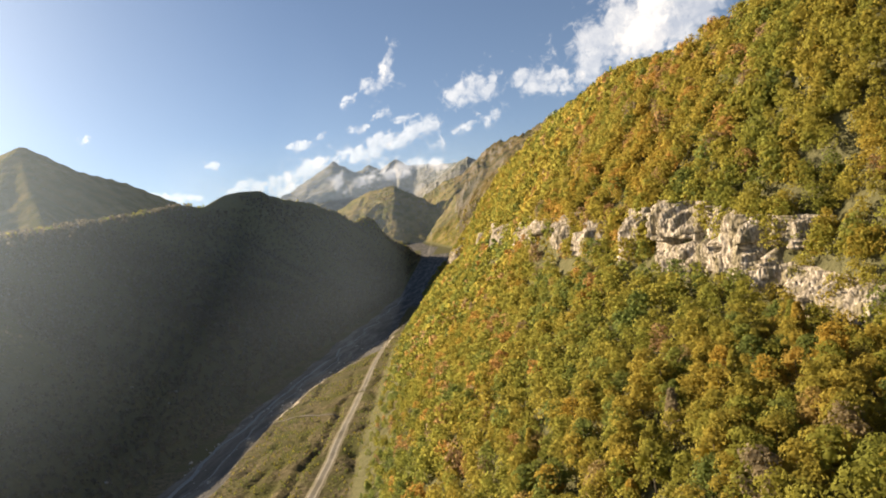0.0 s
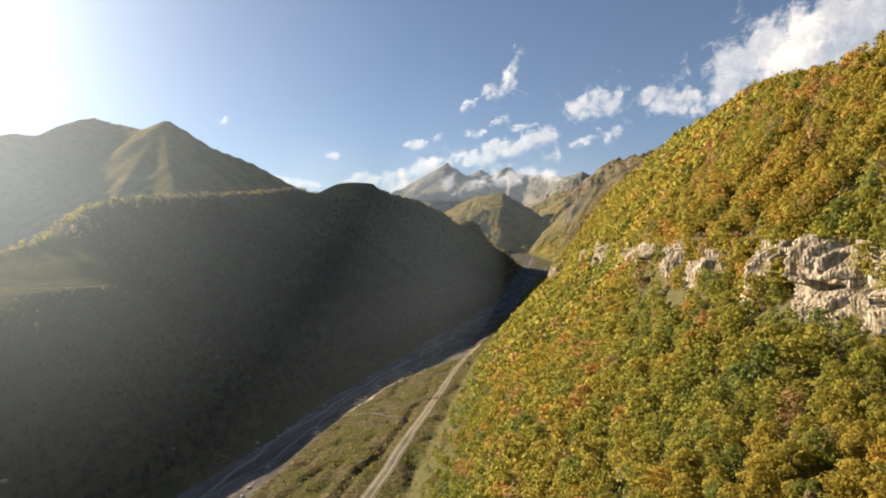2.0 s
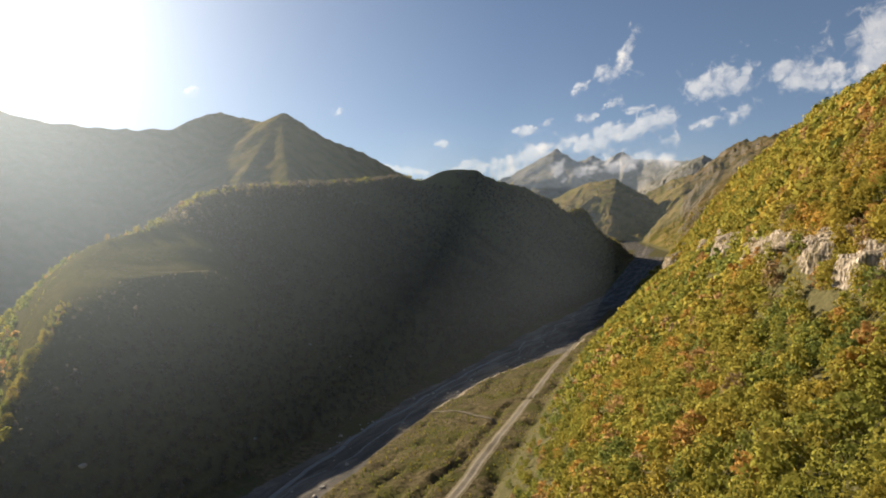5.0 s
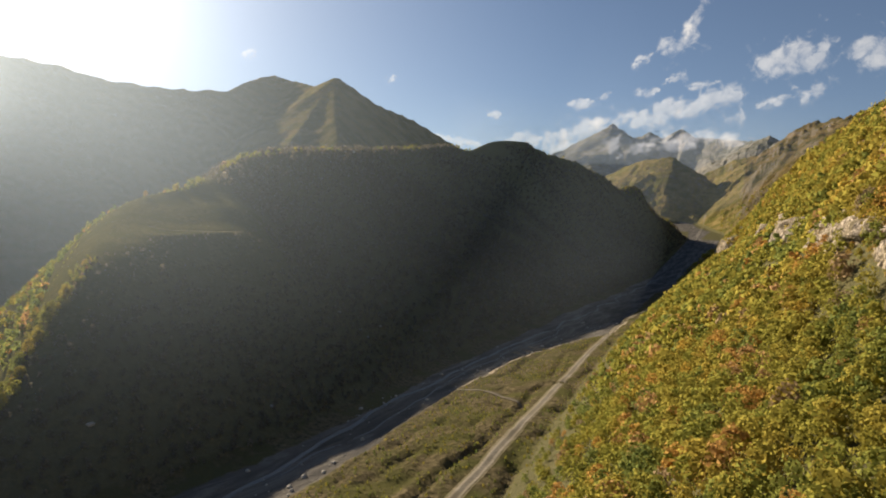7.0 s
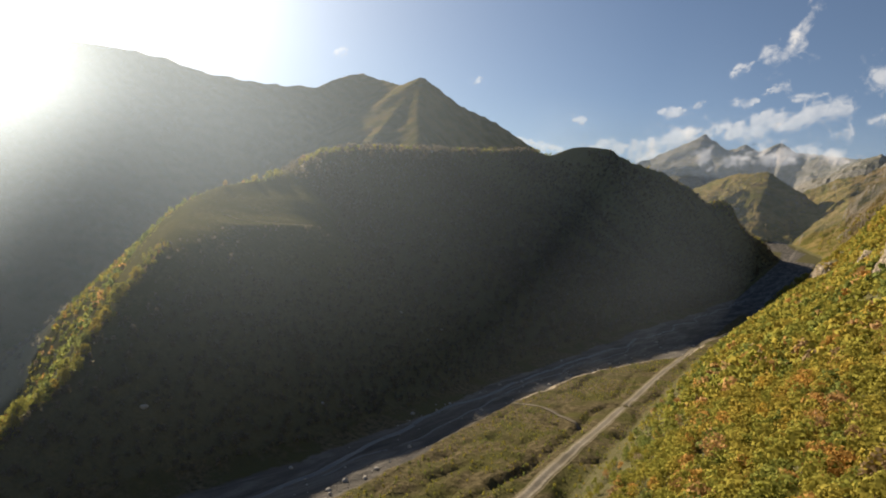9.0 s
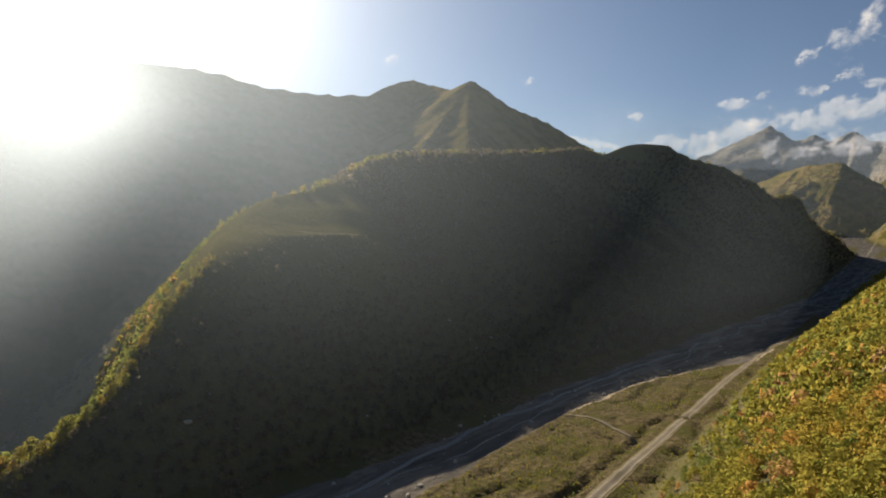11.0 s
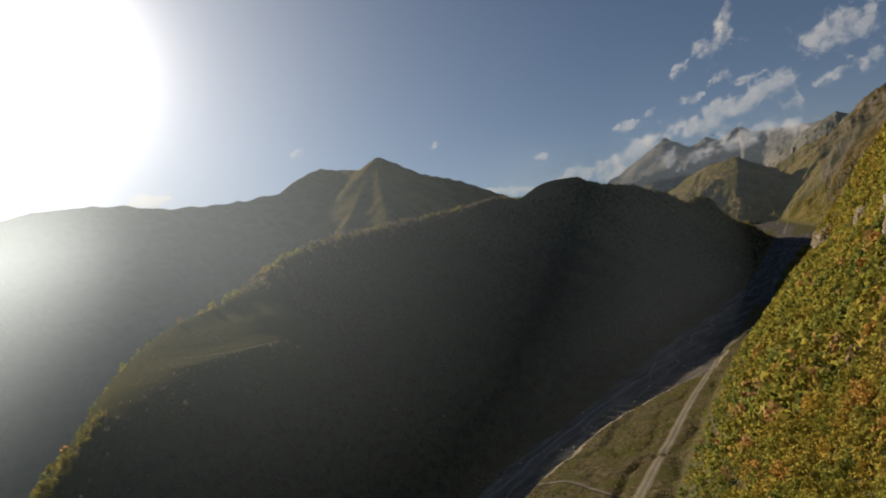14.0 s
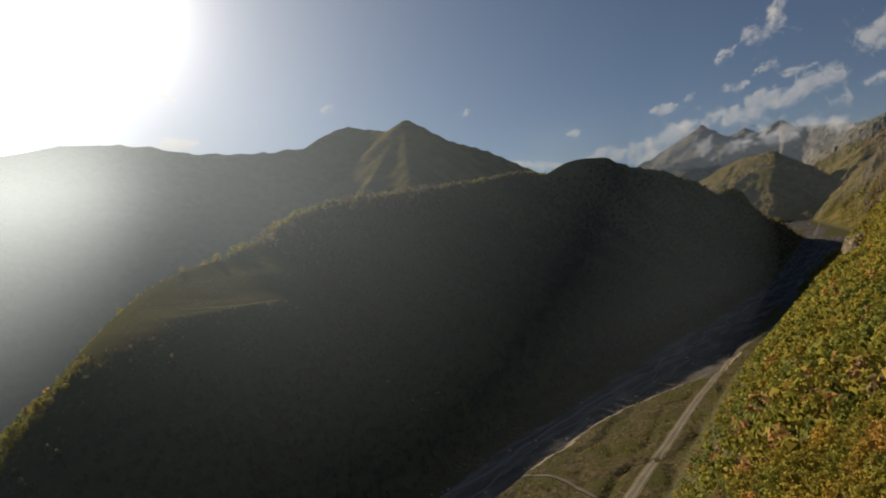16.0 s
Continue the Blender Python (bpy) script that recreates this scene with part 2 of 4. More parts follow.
def value_noise(x, y, seed=0):
    ix, iy = np.floor(x).astype(np.int64), np.floor(y).astype(np.int64)
    fx, fy = x - ix, y - iy
    fx, fy = fx * fx * (3 - 2 * fx), fy * fy * (3 - 2 * fy)
    a, b = lattice(ix, iy, seed), lattice(ix + 1, iy, seed)
    c, d = lattice(ix, iy + 1, seed), lattice(ix + 1, iy + 1, seed)
    return (a + (b - a) * fx) + ((c + (d - c) * fx) - (a + (b - a) * fx)) * fy


def fbm(x, y, size, octaves=5, seed=0, gain=0.5):
    """Uneven land, about -1 to 1."""
    total, amp, norm = 0.0, 1.0, 0.0
    for k in range(octaves):
        total = total + amp * (value_noise(x / size + 17.3 * k, y / size - 9.1 * k, seed + k) * 2 - 1)
        norm, amp, size = norm + amp, amp * gain, size * 0.5
    return total / norm


def ridged(x, y, size, octaves=5, seed=0):
    total, amp, norm = 0.0, 1.0, 0.0
    for k in range(octaves):
        v = 1 - np.abs(value_noise(x / size + 31.7 * k, y / size + 5.3 * k, seed + k) * 2 - 1)
        total, norm, amp, size = total + amp * v * v, norm + amp, amp * 0.5, size * 0.5
    return total / norm


def tent(x, y, line, slope, rough=0.0, seed=11):
    """A mountain under a ridge line of (x, y, z): falls away on both sides, rougher the farther below the ridge."""
    best, near = np.full(np.shape(x), -1e9), np.full(np.shape(x), 1e9)
    for (x0, y0, z0), (x1, y1, z1) in zip(line, line[1:]):
        dx, dy = x1 - x0, y1 - y0
        u = np.clip(((x - x0) * dx + (y - y0) * dy) / (dx * dx + dy * dy), 0, 1)
        d = np.hypot(x - x0 - u * dx, y - y0 - u * dy)
        z = z0 + u * (z1 - z0) - slope * d
        near = np.where(z > best, d, near)
        best = np.maximum(best, z)
    grain = (ridged(x, y, 420, 6, seed) - 0.5) * np.clip(near / 350, 0.05, 1) + 0.35 * (ridged(x, y, 140, 4, seed + 3) - 0.5) * np.clip(near / 90, 0.15, 1) + 0.16 * (ridged(x, y, 52, 3, seed + 5) - 0.5)
    return best + rough * grain


def seen_from(eye, points):
    """Ridge points from (bearing to the left in degrees, height angle in degrees, distance)."""
    return [(eye[0] - math.sin(radians(a)) * r, eye[1] + math.cos(radians(a)) * r, eye[2] + r * math.tan(radians(e))) for a, e, r in points]


FOOT_L_Y = (-200, 100, 183, 276, 350, 440, 600, 900, 1300, 1500, 2300, 2700, 3200)
FOOT_L_X = (-195, -195, -192, -186, -194, -206, -214, -232, -248, -256, -296, -345, -420)
CREST_L_Y = (-200, 100, 166, 188, 206, 233, 274, 317, 359, 429, 480, 532, 579, 710, 830, 1075, 1305, 1352, 1386, 1428, 1465, 1510, 1560, 1620, 1690, 1770, 1890, 1940, 1990, 2035, 2066, 2098, 2128, 2190, 2250, 2320, 2450)
CREST_L_X = (-200, -210, -224, -240, -270, -307, -359, -404, -437, -461, -490, -530, -570, -627, -656, -685, -690, -692, -684, -660, -648, -629, -617, -601, -585, -569, -519, -498, -480, -458, -443, -424, -412, -387, -362, -338, -324)
CREST_L_Z = (-16, -15, 2, 27, 37, 44, 62, 76, 90, 106, 124, 143, 153, 180, 198, 236, 279, 281, 276, 304, 317, 327, 328, 318, 313, 308, 297, 281, 250, 239, 243, 238, 224, 186, 173, 148, 90)
FOOT_R_Y = (-200, 0, 230, 283, 412, 610, 790, 1106, 1400, 2000, 2700, 3200)
FOOT_R_X = (-30, -45, -68, -77, -93, -118, -131, -158, -192, -240, -290, -340)
CREST_R_Y = (-200, 72, 144, 180, 216, 266, 317, 424, 580, 717, 945, 1160, 1320, 1345, 1390, 1440)
CREST_R_X = (150, 135, 120, 107, 94, 83, 81, 81, 70, 67, 22, -37, -85, -118, -158, -190)
CREST_R_Z = (170, 164, 160, 157, 154, 152, 163, 186, 202, 213, 208, 159, 106, 80, 46, 15)
LEFT_RANGE = seen_from((-2, 108, 90), [(26, 6.6, 2900), (28, 7.3, 2700), (30, 8.2, 2600), (33.4, 9.9, 2450), (36.7, 10.9, 2350), (39.8, 12.6, 2260), (40.7, 13.0, 2240), (42.5, 12.0, 2400),
                              (44.5, 12.2, 2550), (46.3, 12.5, 2600), (48, 11.9, 2500), (50, 10.7, 2400), (53, 10.3, 2330), (56, 10.1, 2280), (60, 10.1, 2220), (63, 10.6, 2180), (66, 10.6, 2150), (69.4, 10.4, 2100), (73, 9.3, 2050), (85, 9, 2000), (105, 9, 1900)])
LEFT_RIB_A = seen_from((-2, 108, 90), [(40.9, 12.8, 2240), (42.3, 10.4, 2060), (43.9, 7.8, 1860), (45.4, 5.4, 1680)])
LEFT_RIB_B = seen_from((-2, 108, 90), [(40.7, 12.9, 2240), (40.5, 9.4, 1900), (40.0, 5.2, 1540)])
FAR_PEAKS = seen_from((2, 27, 83), [(24, 5.0, 4300), (18.6, 7.2, 4420), (17.5, 8.1, 4480), (16.4, 9.0, 4550), (15.2, 9.7, 4590), (14.5, 10.25, 4600), (13.8, 9.7, 4600), (12.7, 9.3, 4610), (11.9, 9.35, 4620),
                                    (11.3, 9.75, 4620), (10.9, 9.25, 4610), (9.5, 9.25, 4600), (8.7, 10.0, 4600), (7.8, 9.4, 4560), (6.0, 9.25, 4450), (3.4, 9.0, 4200), (1.9, 9.4, 4000)])
FAR_RIGHT = seen_from((1, 6, 83), [(1.9, 9.4, 4000), (0.2, 10.1, 3800), (-1.9, 10.4, 3600), (-3.5, 10.7, 3450), (-4.6, 11.0, 3350), (-5.7, 11.7, 3250), (-8, 12.8, 3100), (-14, 14.4, 2900), (-20, 15, 2800)])
FAR_LUMP = seen_from((2, 27, 83), [(15.5, 5.2, 3800), (13.1, 6.65, 3680), (11.9, 7.2, 3600), (11.3, 7.35, 3540), (9.9, 7.45, 3470), (9.2, 7.55, 3420)])
FAR_RIB = seen_from((2, 27, 83), [(11.2, 7.1, 3540), (10.7, 5.4, 3340), (10.3, 3.2, 3160)])
FAR_EDGE = seen_from((2, 27, 83), [(9.2, 7.5, 3420), (8.9, 6.6, 3330), (8.5, 5.0, 3210), (8.3, 3.4, 3090)])
FAR_HORN = seen_from((2, 27, 83), [(15.0, 9.9, 4600), (14.5, 10.45, 4600), (14.0, 9.9, 4600)])


BANK_Y = (0, 230, 290, 384, 433, 533, 600, 640, 700, 1000, 1400, 3000)
BANK_X = (-125, -138, -146, -162, -167, -166, -150, -132, -138, -170, -205, -320)


def bank_x(x, y):
    return np.interp(y, BANK_Y, BANK_X) + 4 * fbm(x, y, 40, 4, 21)


GULLY = ((-104, 416), (-114, 411), (-116, 398), (-110, 371), (-106, 342), (-101, 309), (-99, 290), (-101, 272), (-97, 245), (-95, 225))


def near_line(x, y, line):
    best = np.full(np.shape(x), 1e9)
    for (x0, y0), (x1, y1) in zip(line, line[1:]):
        u = np.clip(((x - x0) * (x1 - x0) + (y - y0) * (y1 - y0)) / ((x1 - x0) ** 2 + (y1 - y0) ** 2), 0, 1)
        best = np.minimum(best, np.hypot(x - x0 - u * (x1 - x0), y - y0 - u * (y1 - y0)))
    return best


ROAD = ((-50, -120), (-58, 20), (-62, 60), (-72, 130), (-80, 200), (-84, 235), (-88, 275), (-93, 312), (-99, 362), (-108, 432), (-121, 525), (-133, 632), (-142, 700), (-144, 760), (-141, 850), (-142, 940))


FOOTPATH = ((-165, 392), (-152, 396), (-138, 388), (-124, 377), (-108, 363))


def floor_z(x, y):
    step = -2.0 * np.clip(1.6 - near_line(x, y, GULLY) / 1.9, 0, 1)
    step = step + -2.5 * np.clip((bank_x(x, y) - x) / 2.5, 0, 1)
    # rills over the terrace
    rill = np.clip((ridged(x + 0.25 * y, y * 0.45, 17, 3, 27) - 0.56) / 0.16, 0, 1)
    step = step - 1.9 * rill * np.clip(near_line(x, y, ROAD) / 4 - 1.2, 0, 1) * np.clip(near_line(x, y, FOOTPATH) / 4 - 0.8, 0, 1) * np.clip((x - bank_x(x, y) - 2) / 6, 0, 1) * np.clip((y - 190) / 30, 0, 1) * np.clip((720 - y) / 60, 0, 1)
    return step + 0.02 * (y - 400) + 0.18 * (np.clip(x, -165, -95) + 105) + np.interp(y, (1500, 2450, 2700, 3300, 4200), (0, 92, 120, 200, 260))


# stretches of bare rock: from, to, height of the lowest rock over the band's foot, height of the face
CLIFFS = ((114, 135, 0, 7), (140, 171, -5, 22), (171, 186, 6, 12), (174, 180, -4, 13), (197, 202, 0, 16), (228, 246, 0, 10), (256, 276, 0, 12), (282, 290, 1, 8), (294, 318, 0, 10), (328, 374, 0, 14),
          (440, 475, 0, 14), (540, 580, 0, 19), (880, 945, 0, 24), (1210, 1310, 0, 30))


def in_cliff(y):
    """Height of the bare rock where the band breaks through, else 0."""
    return np.max([(v + h) * np.clip(np.minimum(y - a, b - y) / 4 + 0.5, 0, 1) for a, b, v, h in CLIFFS], axis=0)


def band_d(y, wide):
    """How far behind the foot of the slope the cliff band runs."""
    return np.minimum(np.interp(y, (43, 126, 155, 204, 245, 288, 360, 700), (136, 120, 115, 104, 101, 99, 97, 110)), 0.68 * wide)


def apron(d, y):
    """Height of the wooded apron below the band, over the valley floor."""
    k1 = np.interp(y, (160, 225, 290, 500, 1400), (0.70, 0.73, 0.77, 0.76, 0.70))
    k2 = np.interp(y, (90, 126, 150, 204, 245, 288, 360, 500, 800, 1400), (0.15, 0.3, 0.45, 0.9, 1.2, 1.45, 1.5, 1.2, 0.8, 0.70))
    return k1 * np.minimum(d, 80) + k2 * np.maximum(d - 80, 0)


def spur_rim(y):
    """Where the steep side of the spur gives way to the terraced field on top: 0 at the foot, 1 at the crest."""
    return np.interp(y, (190, 213, 239, 270, 314, 380, 430, 490), (1, 0.87, 0.82, 0.80, 0.745, 0.6, 0.72, 1))


def spur_back(y):
    """How wide the flat top of the spur is behind its crest."""
    return np.interp(y, (225, 300, 400, 520), (2, 6, 6, 0))


def left_side(x, y, base):
    """The mountain across the river: from its foot up to the wooded crest, and down behind it."""
    fl, cx, cz = np.interp(y, FOOT_L_Y, FOOT_L_X), np.interp(y, CREST_L_Y, CREST_L_X), np.interp(y, CREST_L_Y, CREST_L_Z)
    u, span = fl - x, np.maximum(fl - cx, 5)
    t = u / span
    bend = np.interp(y, (180, 240, 330, 400, 470, 600), (0.95, 1.1, 1.15, 1.2, 1.25, 1.2))
    rim = spur_rim(y)
    rim_z = cz - np.interp(y, (213, 239, 270, 314, 380), (-0.1, -0.18, 0.03, 0.22, 0.26)) * (1 - rim) * span
    up = base + (rim_z - base) * np.clip(t / rim, 0, 1) ** bend + (cz - rim_z) * np.clip((t - rim) / np.maximum(1 - rim, 0.01), 0, 1)
    up = up + fbm(x, y, 120, 5, 3) * 12 * np.clip(4 * t * (1 - t), 0, 1) * np.clip(span / 200, 0.2, 1)
    back = spur_back(y)
    return np.where(t <= 1, up, cz - 0.08 * np.minimum(u - span, back) - np.interp(y, (250, 340), (1.4, 0.62)) * np.maximum(u - span - back, 0))


def land(x, y):
    """Height of the ground."""
    x, y = np.asarray(x, float), np.asarray(y, float)
    base = floor_z(x, y)
    left = sum(left_side(x, y + k, base) for k in (-22, -11, 0, 11, 22)) / 5
    fl = np.interp(y, FOOT_L_Y, FOOT_L_X)
    # old field terraces on the spur
    t = (fl - x) / np.maximum(fl - np.interp(y, CREST_L_Y, CREST_L_X), 5)
    on_top = np.clip((t - spur_rim(y) + 0.25) * 6, 0, 1) * np.clip((1.02 - t) * 20, 0, 1) * np.clip((y - 220) / 25, 0, 1) * np.clip((455 - y) / 30, 0, 1)
    left = left - 0.34 * on_top * np.clip(0.35 + 1.2 * fbm(x, y, 38, 3, 15), 0, 1) * np.sin((left + 1.2 * fbm(x, y, 45, 2, 14)) * 1.85)
    # gullies down the face, and crags along the knoll
    left = left + 16 * (ridged(x * 0.45, y, 110, 4, 41) - 0.5) * np.clip(4 * t * (1 - t), 0, 1) * np.clip((y - 480) / 150, 0, 1)
    left = left + 24 * (ridged(x, y, 75, 3, 42) - 0.5) * np.clip((y - 1480) / 150, 0, 1) * np.clip((2120 - y) / 100, 0, 1) * np.clip((t - 0.55) * 4, 0, 1) * np.clip((1.25 - t) * 5, 0, 1)
    # the wooded knob at the end of the ridge
    left = left + 48 * np.exp(-((x + 416) ** 2 + (y - 2045) ** 2) / (2 * 30 ** 2))
    left = np.where((x < fl) & (y < 2500), left, -1e3)
    # right slope: wooded apron, cliff band, upper woods, crest
    fr, rx, rz = np.interp(y, FOOT_R_Y, FOOT_R_X), np.interp(y, CREST_R_Y, CREST_R_X), np.interp(y, CREST_R_Y, CREST_R_Z)
    wide = np.maximum(rx - fr, 4)
    cliff = band_d(y, wide)
    tall = np.minimum(0.2 * wide, 4 + 0.5 * in_cliff(y))
    d = x - fr + 7 * fbm(x, y, 70, 4, 8) * np.clip((x - fr) / 40, 0, 1)
    low = apron(cliff, y)
    top = low + tall
    right = np.where(d < cliff, apron(d, y), np.where(d < cliff + 5, low + (top - low) * (d - cliff) / 5,
                     top + (rz - base - top) * np.clip((d - cliff - 5) / np.maximum(wide - cliff - 5, 1), 0, 1)))
    right = base + right
    right = np.where(d > wide, rz + 0.12 * np.minimum(d - wide, 150), right)
    right = np.where((d < 0) | (y > 1440), -1e3, right)
    # the side valley behind the spur lies deep
    deep = np.clip((np.interp(y, CREST_L_Y, CREST_L_X) - 40 - x) * 0.8, 0, 330) * np.clip((1300 - y) / 300, 0, 1)
    near = np.maximum(base - deep + 0.9 * fbm(x, y, 25, 4, 5) + 0.5 * fbm(x, y, 7, 2, 6), np.maximum(left, right))
    # far mountains
    lr = np.maximum(tent(x, y, LEFT_RANGE, 0.8, 24), np.maximum(tent(x, y, LEFT_RIB_A, 0.78, 16), tent(x, y, LEFT_RIB_B, 0.74, 16)))
    foot_far = np.interp(y, (1440, 2000, 2400, 2700, 3000, 3300, 3600), (-80, -118, -150, -270, -385, -470, -540))
    right_far = np.minimum(tent(x, y, FAR_RIGHT, 0.67, 95), base + np.clip(x - foot_far, -60, 1500) * 0.78 + 70 * (ridged(x - 0.5 * y, y * 0.5, 160, 5, 33) - 0.5) * np.clip((x - foot_far) / 90, 0, 1))
    right_far = right_far + 34 * (ridged(x, y, 60, 3, 36) - 0.4) * np.clip((right_far - 540) / 80, 0, 1)
    fp = np.maximum(tent(x, y, FAR_PEAKS, 0.62, 80), np.maximum(np.maximum(tent(x, y, FAR_HORN, 0.95, 40), right_far), np.maximum(tent(x, y, FAR_LUMP, 0.62, 60), np.maximum(tent(x, y, FAR_RIB, 0.8, 40), tent(x, y, FAR_EDGE, 0.82, 45)))))
    # gullies and ribs worn into the rounded hill at the head of the valley
    fp = fp + 46 * (ridged(x, y, 150, 5, 43) - 0.5) * np.clip((y - 2450) / 100, 0, 1) * np.clip((3500 - y) / 150, 0, 1) * np.clip((-300 - x) / 60, 0, 1) * np.clip((fp - base - 10) / 60, 0, 1)
    return np.maximum(near, np.maximum(lr, fp))


def mesh_from(name, verts, faces, mats=(), smooth=False):
    me = bpy.data.meshes.new(name)
    verts, faces = np.asarray(verts, np.float32), np.asarray(faces, np.int32)
    n = faces.shape[1]
    me.vertices.add(len(verts))
    me.vertices.foreach_set("co", verts.ravel())
    me.loops.add(faces.size)
    me.loops.foreach_set("vertex_index", faces.ravel())
    me.polygons.add(len(faces))
    me.polygons.foreach_set("loop_start", np.arange(0, faces.size, n, dtype=np.int32))
    me.polygons.foreach_set("loop_total", np.full(len(faces), n, np.int32))
    if smooth:
        me.polygons.foreach_set("use_smooth", np.ones(len(faces), bool))
    for m in mats:
        me.materials.append(m)
    me.update(calc_edges=True)
    me.validate()
    return me


def grid_faces(rows, cols):
    i = np.arange(rows * cols).reshape(rows, cols)
    return np.stack([i[:-1, :-1], i[:-1, 1:], i[1:, 1:], i[1:, :-1]], -1).reshape(-1, 4)


gx = np.concatenate([np.arange(-4800, -2500, 40), np.arange(-2500, -760, 18), np.arange(-760, -480, 6), np.arange(-480, -265, 3.5), np.arange(-265, -176, 3.5), np.arange(-176, -60, 2.0), np.arange(-60, 330, 6), np.arange(330, 900, 25), np.arange(900, 2800, 60)]).astype(float)
gy = np.concatenate([np.arange(-1400, -150, 60), np.arange(-150, 180, 6), np.arange(180, 480, 2.8), np.arange(480, 720, 4), np.arange(720, 1500, 7), np.arange(1500, 2600, 11), np.arange(2600, 4900, 17)]).astype(float)
GX, GY = np.meshgrid(gx, gy)
GZ = land(GX, GY)
ground_me = mesh_from("ground", np.stack([GX, GY, GZ], -1).reshape(-1, 3), grid_faces(len(gy), len(gx)), (mat_valley, mat_alpine, mat_far_rock_hazed, mat_brown), True)


def smooth01(v, width):
    return np.clip(v / width + 0.5, 0, 1)


fl_g, fr_g = np.interp(GY, FOOT_L_Y, FOOT_L_X), np.interp(GY, FOOT_R_Y, FOOT_R_X)
flat = smooth01(floor_z(GX, GY) + 5 - GZ, 3)
field_t = (fl_g - GX) / np.maximum(fl_g - np.interp(GY, CREST_L_Y, CREST_L_X), 5)
covers = {"terrace": smooth01(np.minimum(fr_g - GX, GX - fl_g + 6), 9) * flat * (GY < 2350),
          "gravel": smooth01(np.minimum(bank_x(GX, GY) - GX, GX - fl_g - 7 - 9 * fbm(GX, GY, 70, 3, 24)), 7) * flat * (GY < 2350),
          "meadow": smooth01(np.minimum(np.minimum(GY - 205, 465 - GY) / 4, np.minimum(field_t - spur_rim(GY) + 0.2, 1.08 - field_t) * 40), 12)}
covers["gravel"] = np.maximum(covers["gravel"], smooth01(floor_z(GX, GY) + 4 - GZ, 3) * smooth01(GY - 1150, 200) * smooth01(GX - fl_g, 9) * (GY < 2650) * (GX < 200) * np.where(GY > 2350, smooth01(75 - np.abs(GX + 335), 25), 1))
upper_bed = np.interp(GY, (2600, 3300), (-335, -490))
covers["gravel"] = np.maximum(covers["gravel"], smooth01(floor_z(GX, GY) + 4 - GZ, 3) * smooth01(np.interp(GY, (2650, 2800, 3300), (70, 45, 18)) - np.abs(GX - upper_bed), 14) * (GY > 2600) * (GY < 3300))
covers["scarp"] = smooth01(2.8 - np.abs(GX - bank_x(GX, GY) + 0.6), 1.8) * smooth01(np.minimum(GY - 395, 760 - GY), 30) * 0.75 * smooth01(0.35 + fbm(GX, GY, 60, 3, 29), 0.5)
for cover_name, values in covers.items():
    ground_me.attributes.new(cover_name, "FLOAT", "POINT").data.foreach_set("value", values.ravel().astype(np.float32))
CX, CY = (GX[:-1, :-1] + GX[1:, 1:]) / 2, (GY[:-1, :-1] + GY[1:, 1:]) / 2
CZ, away = land(CX, CY), np.hypot(CX, CY)
fl_c, fr_c = np.interp(CY, FOOT_L_Y, FOOT_L_X), np.interp(CY, FOOT_R_Y, FOOT_R_X)
kind = np.zeros(CX.shape, np.int32)
kind[((away > 1100) & (CX < fl_c - 520)) | (away > 2500) | (CY > 2350) | ((CY > 1440) & (CX > fr_c))] = 1
kind[(CY > 1440) & (CX > -0.06 * CY) & (CX > fr_c)] = 3
kind[(floor_z(CX, CY) + 6 > CZ) & (CY > 900) & (CY < 3300) & (CX > -700) & (CX < 200)] = 0
kind[(CY > 3800) & (CX < -0.02 * CY) & (CZ > 360 + 120 * fbm(CX, CY, 300, 4, 31))] = 2
ground_me.polygons.foreach_set("material_index", kind.ravel())
ground = tagged(new("ground", ground_me), "mountain valley ground with gravel riverbed and wooded slopes", "ground", kind="structure")

# ---------------------------------------------------------------- woods
ICO = None


def ico():
    global ICO
    if ICO is None:
        bm = bmesh.new()
        bmesh.ops.create_icosphere(bm, subdivisions=1, radius=1.0)
        bm.verts.index_update()
        ICO = (np.array([v.co[:] for v in bm.verts]), np.array([[v.index for v in f.verts] for f in bm.faces]))
        bm.free()
    return ICO


